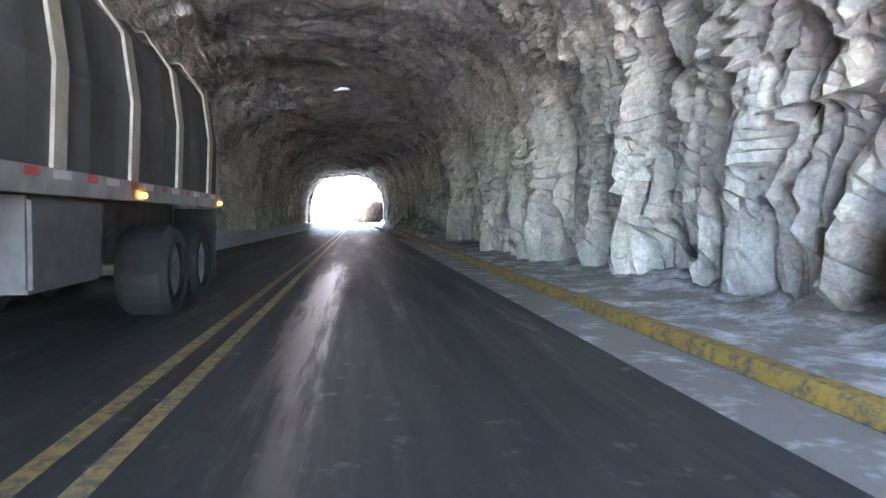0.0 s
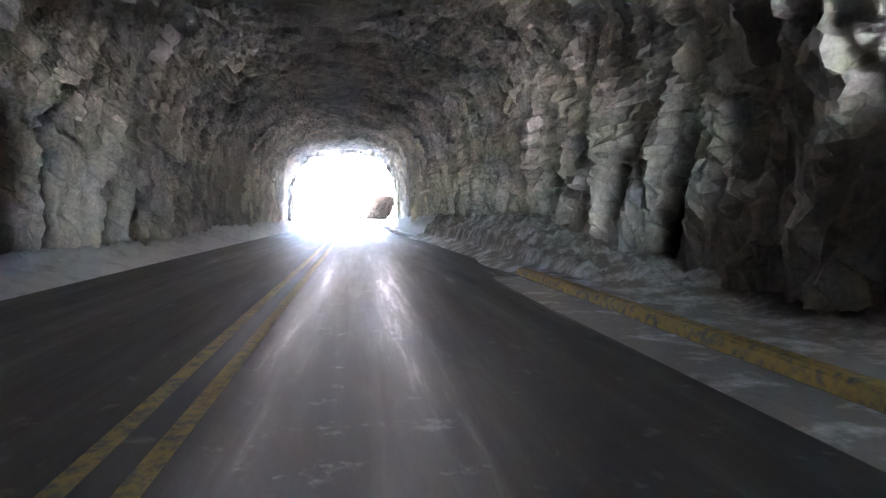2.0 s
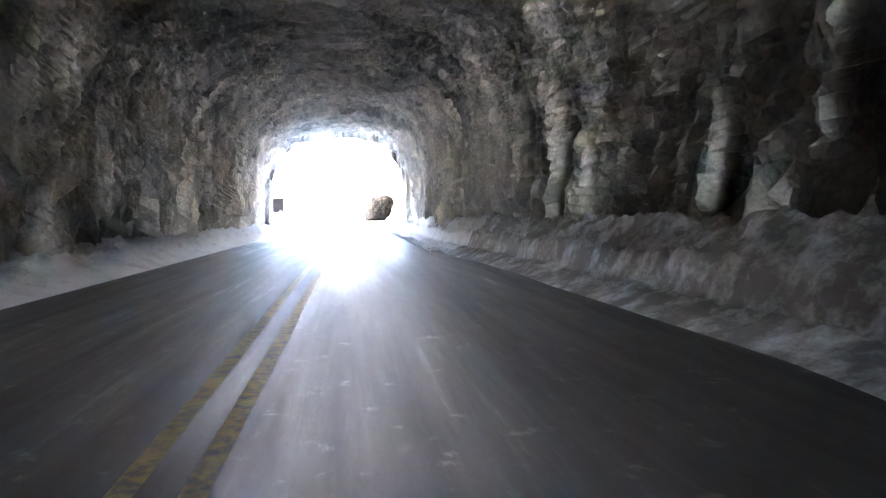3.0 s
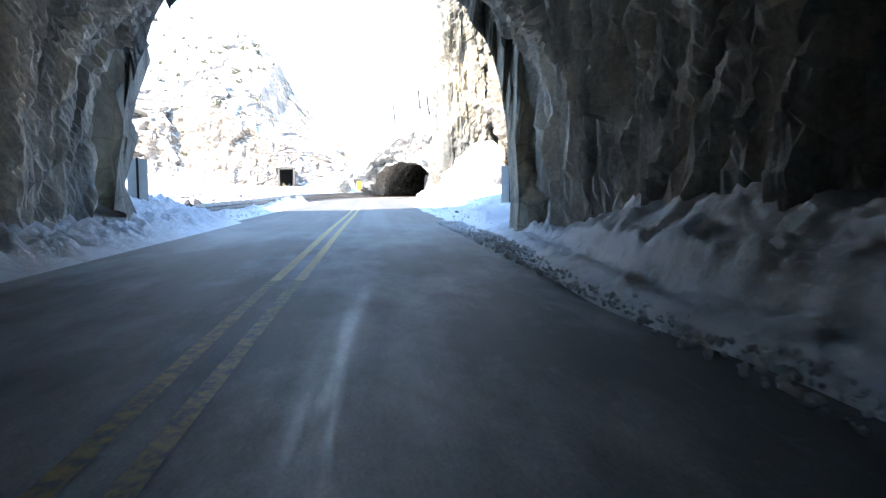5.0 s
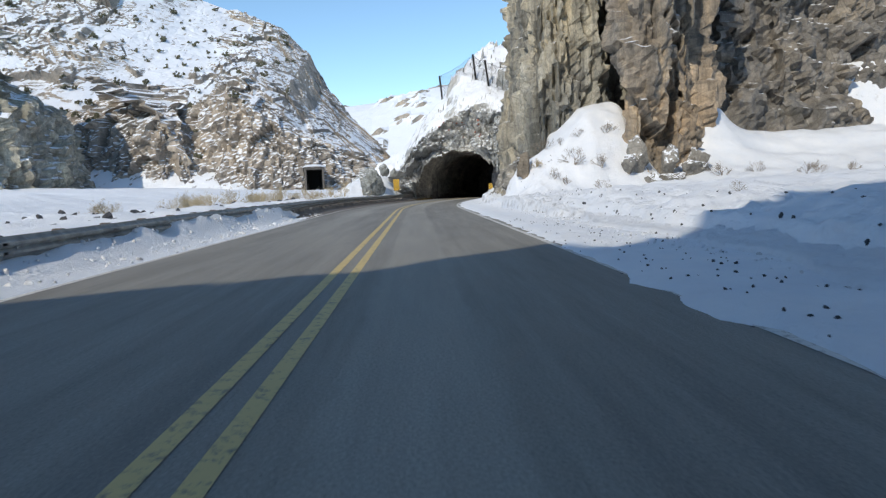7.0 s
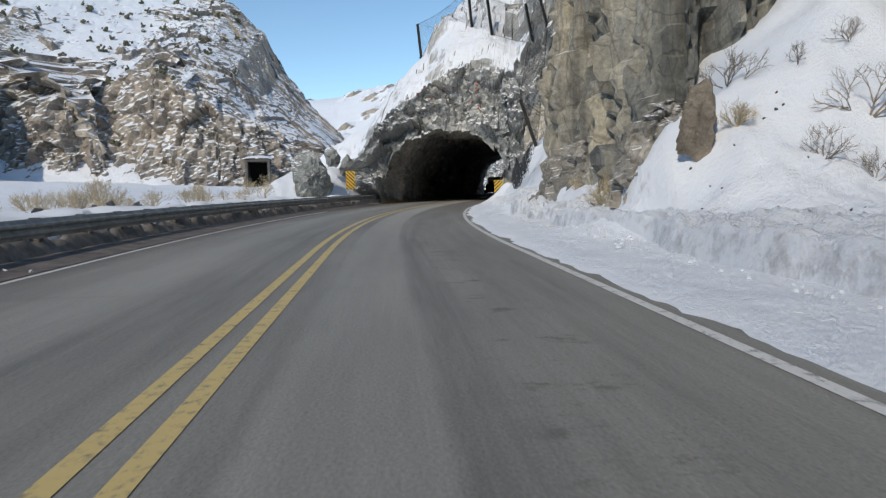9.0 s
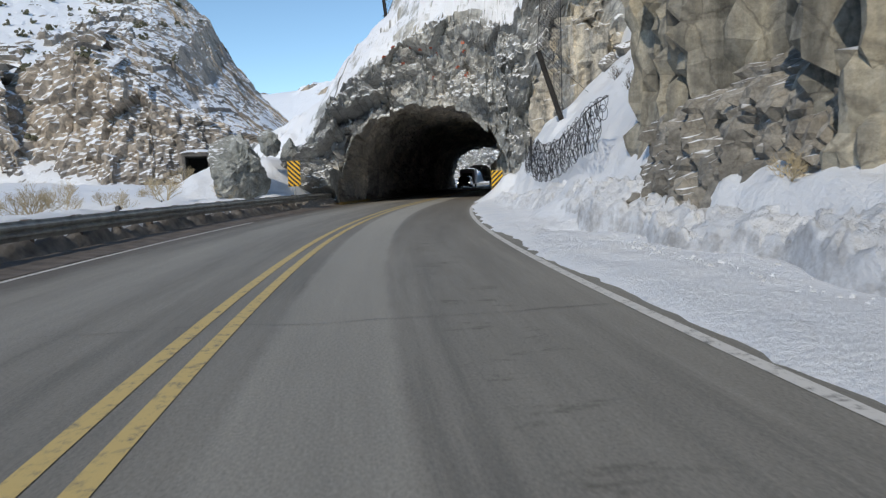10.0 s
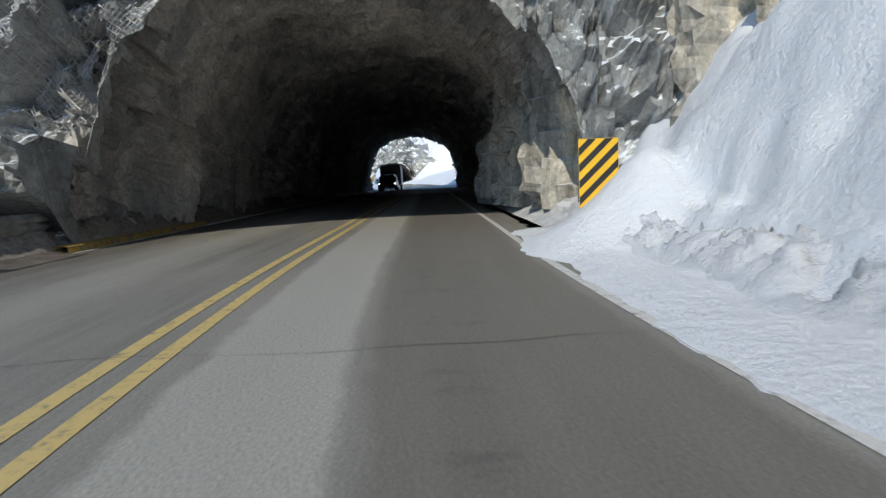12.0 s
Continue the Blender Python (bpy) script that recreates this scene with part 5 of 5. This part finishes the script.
def rockfall_fence():
    spots = [((2.2, 203.0), (-0.1, 0.3)), ((3.7, 199.0), (-0.25, 0.2)), ((7.7, 194.6), (-0.3, -0.2)), ((9.0, 192.3), (-0.4, -0.2)), ((11.6, 189.0), (-0.6, -0.2)), ((12.0, 186.0), (-0.8, 0.0)), ((9.3, 177.9), (-1.0, 0.0))]
    fence = thing("rockfall_fence", Matrix(), "dark steel rockfall fence with wire mesh on the snow slope", "fence")
    feet, heads = [], []
    for (x, y), (lx, ly) in spots:
        z = drop_on(x, y, 26.0) - 0.05
        feet.append(Vector((x, y, z)))
        heads.append(Vector((x + lx, y + ly, z + 3.0)))
    for n, (f, h) in enumerate(zip(feet, heads)):
        if n == 0:
            continue
        axis = (h - f).to_track_quat("Z", "Y").to_matrix().to_4x4()
        bm = bmesh.new()
        for bx in ((-0.08, 0.08, -0.09, -0.075), (-0.08, 0.08, 0.075, 0.09), (-0.006, 0.006, -0.076, 0.076)):
            box(*bx, -0.5, 3.05, 0, bm)
        bm.transform(Matrix.Translation(f) @ axis)
        post = part("post", bm, DARK_STEEL, fence)
        foot = box(-0.16, 0.16, -0.16, 0.16, 0.0, 0.04, 0.005)
        foot.transform(Matrix.Translation(f + Vector((0, 0, 0.05))) @ axis)
        part("base_plate", foot, DARK_STEEL, post)
        guy = f + Vector((1.6, 1.2, 0))
        guy.z = min(drop_on(guy.x, guy.y, 30.0), h.z + 1.0)
        part("guy_cable", rod(h, guy, 0.012, None, 5), WIRE, post)
    for n in range(1, len(feet) - 1):
        a, b = feet[n], feet[n + 1]
        span = (b - a).length
        verts, faces = sticks(quad_net((a + Vector((0, 0, 0.15)), b + Vector((0, 0, 0.15)), heads[n + 1], heads[n]), max(6, int(span / 0.32)), 9, 0.010), 3)
        net = listed("wire_mesh", verts, faces, WIRE)
        net.parent = fence


rockfall_fence()


def ring_net():
    net = thing("ring_net", Matrix(), "sagging ring net of dark steel loops on the snow slope", "net")
    bm = bmesh.new()
    n, m, R, r = 14, 4, 0.155, 0.0085
    vs = [[bm.verts.new(((R + r * math.cos(6.2832 * j / m)) * math.cos(6.2832 * i / n), (R + r * math.cos(6.2832 * j / m)) * math.sin(6.2832 * i / n), r * math.sin(6.2832 * j / m))) for j in range(m)] for i in range(n)]
    for i in range(n):
        for j in range(m):
            bm.faces.new((vs[i][j], vs[(i + 1) % n][j], vs[(i + 1) % n][(j + 1) % m], vs[i][(j + 1) % m]))
    me = bpy.data.meshes.new("ring")
    bm.to_mesh(me)
    bm.free()
    me.materials.append(WIRE)
    rng = random.Random(4)
    a, b = Vector((8.4, 179.6, 0)), Vector((6.5, 165.8, 0))
    cols = 50

    def head(u):
        p = a.lerp(b, u)
        z = 2.8 - 0.5 * math.sin(math.pi * min(1, u * 1.15)) + 0.25 * u**3
        return Vector((p.x - 0.1 * math.sin(math.pi * u), p.y, max(z, ground_z(p.x, p.y) + 0.65)))

    for i in range(cols):
        for j in range(5):
            u = (i + 0.5 * (j % 2) + 0.25) / cols
            p = head(u)
            low = max(ground_z(p.x - 0.25, p.y) + 0.05, p.z - 1.25)
            v = (j + 0.5) / 5
            z = p.z + (low - p.z) * v
            q = Vector((p.x - 0.30 * math.sin(math.pi * v * 0.5) + rng.uniform(-0.04, 0.04), p.y + rng.uniform(-0.03, 0.03), z + rng.uniform(-0.03, 0.03)))
            ob = new("ring", me)
            ob.parent = net
            k = max(0.75, min(1.35, (p.z - low) / 5 / 0.21))
            ob.matrix_basis = Matrix.LocRotScale(q, Euler((rng.uniform(-0.35, 0.35), radians(90) + rng.uniform(-0.35, 0.35), rng.uniform(-0.4, 0.4))), (k, 1.0, 1.0))
    bm = bmesh.new()
    last = None
    for i in range(41):
        c = head(i / 40)
        row = [bm.verts.new(c + Vector((math.cos(t) * 0.018, 0, math.sin(t) * 0.018))) for t in (0.0, 1.26, 2.51, 3.77, 5.03)]
        if last:
            for j in range(5):
                bm.faces.new((last[j], last[(j + 1) % 5], row[(j + 1) % 5], row[j]))
        last = row
    part("top_cable", bm, WIRE, net)
    e = head(0)
    part("anchor_post", rod((e.x, e.y, ground_z(e.x, e.y) - 0.3), (e.x, e.y, e.z + 0.15), 0.05), DARK_STEEL, net)


ring_net()


def rock_bolts():
    red = plain("red_bolt_plate", (0.50, 0.13, 0.07), 0.6, 0.1, 0.3, 20)
    rng = random.Random(6)
    dg = bpy.context.evaluated_depsgraph_get()
    for n in range(13):
        x, z = rng.uniform(2.5, 8.2), rng.uniform(6.2, 9.6)
        hit, loc, nor, _, ob, _ = scene.ray_cast(dg, Vector((x, 183.5, z)), Vector((0.05, 1, 0)).normalized())
        if not hit or not ob.name.startswith("hill"):
            continue
        t = thing("rock_bolt", Matrix.Translation(loc) @ nor.to_track_quat("Z", "Y").to_matrix().to_4x4(), "red square rock bolt plate above the tunnel mouth", "rock bolt", "bolts above the tunnel")
        part("plate", box(-0.10, 0.10, -0.10, 0.10, -0.02, 0.03, 0.006), red, t)
        part("nut", rod((0, 0, 0.02), (0, 0, 0.09), 0.03, None, 6), STEEL, t)


rock_bolts()


# ---- railway tunnel across the river ----
def rail_portal():
    t = thing("rail_tunnel_portal", pose(-22.7, 265.5, 3.1, 0, 0, 8) @ Matrix.Scale(0.75, 4), "dark timber railway tunnel mouth with snow on its roof", "tunnel portal")
    frame_m = plain("weathered_portal_timber", (0.11, 0.10, 0.09), 0.9, 0, 0.3, 1.5)
    # near-black colour gives the bore its dark depth; back_wall is added to close it
    dark = plain("near_black_lining", (0.03, 0.03, 0.03), 0.95, 0, 0.3, 1.5)
    for sx in (-1, 1):
        part("side_wall", box(sx * 2.3, sx * 2.9, -0.5, 22, -3, 5.0, 0.06), frame_m, t)
        part("lining", box(sx * 2.2, sx * 2.29, 0.3, 10, -3, 4.6), dark, t)
    part("lintel", box(-3.0, 3.0, -0.6, 22, 4.7, 5.3, 0.08), frame_m, t)
    part("back_wall", box(-2.19, 2.19, 10, 21, -3, 4.69), dark, t)
    bm = bmesh.new()
    bmesh.ops.create_grid(bm, x_segments=14, y_segments=10, size=1.0)
    for v in bm.verts:
        x, y = v.co.x, v.co.y
        v.co = Vector((3.5 * x, 4.0 + 5.0 * y, 5.22 + 0.75 * (1 - x * x) ** 0.5 * (1 - 0.5 * max(0.0, -y) ** 4) + 0.35 * (y + 1)))
    part("snow_cap", bm, SNOW_CLEAN, t, "thick snow on the lintel")


def wire_drape():
    """Steel mesh pinned over the left lip of the tunnel mouth, with snow caught behind it."""
    dg = bpy.context.evaluated_depsgraph_get()
    dg.update()
    nu, nv = 44, 40
    grid = {}
    for i in range(nu + 1):
        for j in range(nv + 1):
            u, v = i / nu, j / nv
            x, z = -1.5 + 3.6 * u * (1 - 0.25 * v), 5.6 - (2.9 + 0.5 * math.sin(5 * u)) * v
            hit, loc, nor, _, ob, _ = scene.ray_cast(dg, Vector((x - 0.6, 183.0, z - 0.1)), Vector((0.10, 1, 0.02)).normalized())
            if hit and loc.y < 194.5:
                grid[i, j] = loc + Vector((0, -0.10, 0.03))
    segs = []
    for (i, j), p in grid.items():
        if (i + j) % 2:
            continue
        for di, dj in ((1, 1), (1, -1), (-1, 1), (-1, -1)):
            q = grid.get((i + di, j + dj))
            if q is not None and (q - p).length < 0.75:
                segs.append((p, q, 0.011, 0.011))
    ob = listed("wire_drape", *sticks(segs), plain("galvanised_wire", (0.42, 0.42, 0.42), 0.5, 0.4, 0.2))
    tagged(ob, "galvanised wire mesh draped over the rock at the tunnel mouth", "wire mesh")


wire_drape()
rail_portal()

# ---- vehicles ----
RUBBER = plain("tyre_rubber", (0.02, 0.02, 0.02), 0.85, 0, 0.3, 12)
RIM = plain("alloy_rim", (0.35, 0.35, 0.36), 0.4, 0.7, 0.15)


def glass_material():
    m, n, l, b = material("dark_glass")
    b.inputs["Base Color"].default_value = (0.02, 0.025, 0.03, 1)
    b.inputs["Roughness"].default_value = 0.06
    return m


def glow(name, colour, strength):
    m, n, l, b = material(name)
    b.inputs["Base Color"].default_value = (*colour, 1)
    b.inputs["Emission Color"].default_value = (*colour, 1)
    b.inputs["Emission Strength"].default_value = strength
    return m


GLASS = glass_material()
LAMP = glow("headlight_on", (1.0, 0.95, 0.85), 3.0)
AMBER = glow("amber_marker_lamp", (1.0, 0.42, 0.05), 0.35)


def wheel(parent, x, y, r, w, label=""):
    """A tyre with its rim, its axle along x."""
    bm = bmesh.new()
    prof = [(-w / 2, r * 0.62), (-w / 2, r * 0.9), (-w * 0.36, r), (w * 0.36, r), (w / 2, r * 0.9), (w / 2, r * 0.62)]
    n = 24
    ring = [[bm.verts.new((x + a, y + b * math.cos(6.2832 * i / n), r + b * math.sin(6.2832 * i / n))) for a, b in prof] for i in range(n)]
    for i in range(n):
        for j in range(len(prof) - 1):
            bm.faces.new((ring[i][j], ring[i][j + 1], ring[(i + 1) % n][j + 1], ring[(i + 1) % n][j]))
    bmesh.ops.recalc_face_normals(bm, faces=bm.faces)
    wh = part("wheel", bm, RUBBER, parent, label)
    part("rim", rod((x - w * 0.38, y, r), (x + w * 0.38, y, r), r * 0.63, None, 20), RIM, wh)
    part("hub", rod((x - w * 0.46, y, r), (x + w * 0.46, y, r), r * 0.2, None, 10), STEEL, wh)
    return wh


def lofted(sections):
    """A body through outlines of equal length, one after another along y."""
    bm = bmesh.new()
    rows = [[bm.verts.new(p) for p in sec] for sec in sections]
    n = len(rows[0])
    for a, b in zip(rows[:-1], rows[1:]):
        for i in range(n):
            bm.faces.new((a[i], a[(i + 1) % n], b[(i + 1) % n], b[i]))
    bm.faces.new(rows[0])
    bm.faces.new(rows[-1][::-1])
    bmesh.ops.recalc_face_normals(bm, faces=bm.faces)
    return bm


def ring_section(y, half, z0, z1, top):
    """A rounded outline across a vehicle at y; top: its half width at the top."""
    return [(-half, y, z0 + 0.1), (-half, y, (z0 + z1) / 2), (-top, y, z1 - 0.05), (-top * 0.85, y, z1), (top * 0.85, y, z1), (top, y, z1 - 0.05), (half, y, (z0 + z1) / 2), (half, y, z0 + 0.1), (half * 0.9, y, z0), (-half * 0.9, y, z0)]


def suv():
    """Front towards -y."""
    t = thing("car", place(247, -1.85, 0), "dark blue SUV with headlights on in the tunnel", "car")
    body = plain("dark_blue_paint", (0.03, 0.045, 0.08), 0.25, 0.3, 0.1)
    low = [ring_section(y, h, 0.32, z, tp) for y, h, z, tp in ((-2.3, 0.80, 0.80, 0.70), (-2.15, 0.92, 0.98, 0.82), (-1.2, 0.95, 1.08, 0.86), (0.0, 0.96, 1.12, 0.90), (1.8, 0.95, 1.12, 0.88), (2.3, 0.88, 1.05, 0.82))]
    shell = part("body", lofted(low), body, t)
    cab = [ring_section(y, h, 1.02, z, tp) for y, h, z, tp in ((-1.25, 0.84, 1.10, 0.80), (-0.45, 0.86, 1.66, 0.66), (0.3, 0.87, 1.76, 0.68), (1.6, 0.86, 1.72, 0.66), (2.1, 0.84, 1.15, 0.78))]
    part("cabin", lofted(cab), body, t)
    bm = bmesh.new()
    bm.faces.new([bm.verts.new(p) for p in ((-0.74, -1.19, 1.17), (0.74, -1.19, 1.17), (0.60, -0.50, 1.63), (-0.60, -0.50, 1.63))])
    bmesh.ops.solidify(bm, geom=bm.faces[:], thickness=0.02)
    part("windscreen", bm, GLASS, t)
    for sx in (-1, 1):
        part("headlight", box(sx * 0.52, sx * 0.82, -2.27, -2.14, 0.70, 0.86, 0.03), LAMP, t, "lit headlight")
        part("mirror", box(sx * 0.92, sx * 1.12, -0.85, -0.72, 1.10, 1.26, 0.03), body, t)
        part("side_window", box(sx * 0.80, sx * 0.865, -0.5, 1.4, 1.18, 1.52, 0.02), GLASS, t)
        for y in (-1.45, 1.45):
            wheel(t, sx * 0.83, y, 0.36, 0.24)
    part("grille", box(-0.45, 0.45, -2.33, -2.27, 0.62, 0.84, 0.02), BLACK, t)
    part("bumper", box(-0.85, 0.85, -2.38, -2.2, 0.36, 0.58, 0.05), BLACK, t)
    part("number_plate", box(-0.16, 0.16, -2.40, -2.385, 0.42, 0.50), plain("plate_white", (0.6, 0.6, 0.58), 0.5), t)


suv()


def camper():
    t = thing("camper_trailer", place(253.5, -1.85, 0), "white box camper trailer behind the dark SUV", "trailer")
    white = plain("white_panel", (0.74, 0.75, 0.76), 0.45, 0, 0.06, 1.0)
    part("box_body", box(-1.1, 1.1, -2.4, 3.2, 0.55, 2.75, 0.14), white, t)
    part("front_window", box(-0.7, 0.7, -2.44, -2.405, 1.6, 2.1, 0.02), GLASS, t)
    part("drawbar", box(-0.06, 0.06, -4.0, -2.3, 0.45, 0.57, 0.01), STEEL, t)
    part("jockey_wheel", rod((0, -3.7, 0.0), (0, -3.7, 0.5), 0.05), STEEL, t)
    for sx in (-1, 1):
        wheel(t, sx * 0.98, 0.6, 0.34, 0.22)


camper()


def semi_trailer():
    """Flat trailer standing in the oncoming lane, its tail at the origin, its nose towards -y."""
    m = pose(-3.35, 20.6, 0)
    t = thing("flatbed_trailer", m, "flatbed truck trailer with red and white reflector tape", "trailer")
    deck_m = plain("grimy_deck_steel", (0.16, 0.15, 0.14), 0.7, 0.3, 0.4, 3)
    part("deck", box(-1.22, 1.22, -14.2, 0, 1.32, 1.42, 0.01), deck_m, t)
    for sx in (-1, 1):
        rail = part("side_rail", box(sx * 1.22, sx * 1.30, -14.2, 0, 1.28, 1.46, 0.008), plain("pale_steel", (0.34, 0.33, 0.31), 0.6, 0.4, 0.3, 3), t)
        part("main_beam", box(sx * 0.42, sx * 0.56, -14.0, -0.1, 0.95, 1.31, 0.01), deck_m, t)
    red, white = plain("red_tape", (0.42, 0.05, 0.04), 0.4, 0, 0.1), plain("white_tape", (0.55, 0.52, 0.5), 0.4, 0, 0.1)
    for i in range(26):
        y = -0.2 - i * 0.5
        part("reflector_tape", box(1.302, 1.306, y - 0.29 if i % 2 else y - 0.2, y, 1.39, 1.45), white if i % 2 else red, t)
    for y in (-0.35, -4.0, -7.6, -11.0):
        part("marker_lamp", box(1.302, 1.335, y - 0.16, y, 1.31, 1.36, 0.008), AMBER, t, "amber side lamp")
    for sx in (-1, 1):
        for y in (-1.25, -2.6):
            wheel(t, sx * 0.98, y, 0.52, 0.56, "dual tyre with salt-grey rim")
            part("axle_spring", box(sx * 0.42, sx * 0.56, y - 0.5, y + 0.5, 0.62, 0.95, 0.04), deck_m, t)
        part("mudflap", box(sx * 0.68, sx * 1.26, -0.45, -0.43, 0.18, 1.25, 0.004), RUBBER, t)
        part("landing_leg", box(sx * 0.62, sx * 0.74, -11.4, -11.28, 0.0, 1.31, 0.01), deck_m, t)
        part("tail_lamp", box(sx * 0.8, sx * 1.1, 0.0, 0.03, 1.05, 1.18, 0.01), plain("red_lens", (0.35, 0.02, 0.02), 0.3), t)
    for y in (-1.25, -2.6):
        part("axle", rod((-0.95, y, 0.52), (0.95, y, 0.52), 0.07), deck_m, t)
    part("tool_box", box(0.75, 1.24, -6.2, -4.9, 0.62, 1.27, 0.03), plain("scuffed_box", (0.13, 0.125, 0.12), 0.6, 0.3), t)
    part("bumper_bar", box(-1.1, 1.1, -0.08, 0.02, 0.5, 0.62, 0.01), STEEL, t)
    # the load
    load = thing("tarped_load", m, "dark grey tarpaulin load with pale straps on the flatbed", "cargo")
    tarp = plain("dark_tarpaulin", (0.075, 0.07, 0.065), 0.6, 0, 0.35, 1.5, 0.05)
    secs = []
    rng = random.Random(8)
    for i in range(40):
        y = -13.8 + i * 0.346
        h, b = 3.15 + 0.06 * math.sin(i * 1.9) + rng.uniform(-0.03, 0.03), 1.20 + 0.03 * math.sin(i * 2.3)
        secs.append([(-b, y, 1.43), (-b - 0.02, y, 2.2), (-b + 0.06, y, 2.8), (-b * 0.72, y, h), (b * 0.72, y, h), (b - 0.06, y, 2.8), (b + 0.02, y, 2.2), (b, y, 1.43)])
    part("tarpaulin", lofted(secs), tarp, load)
    strap = plain("pale_strap", (0.42, 0.36, 0.28), 0.7, 0, 0.2)
    for i in range(8):
        y = -0.9 - i * 1.65
        sec = lambda yy: [(1.215, yy, 1.43), (1.245, yy, 2.2), (1.165, yy, 2.82), (0.88, yy, 3.24), (-0.88, yy, 3.24), (-0.88, yy, 3.26), (0.89, yy, 3.26), (1.195, yy, 2.83), (1.275, yy, 2.2), (1.245, yy, 1.43)]  # noqa: E731
        part("strap", lofted([sec(y), sec(y + 0.22)]), strap, load, "pale webbing strap")


semi_trailer()
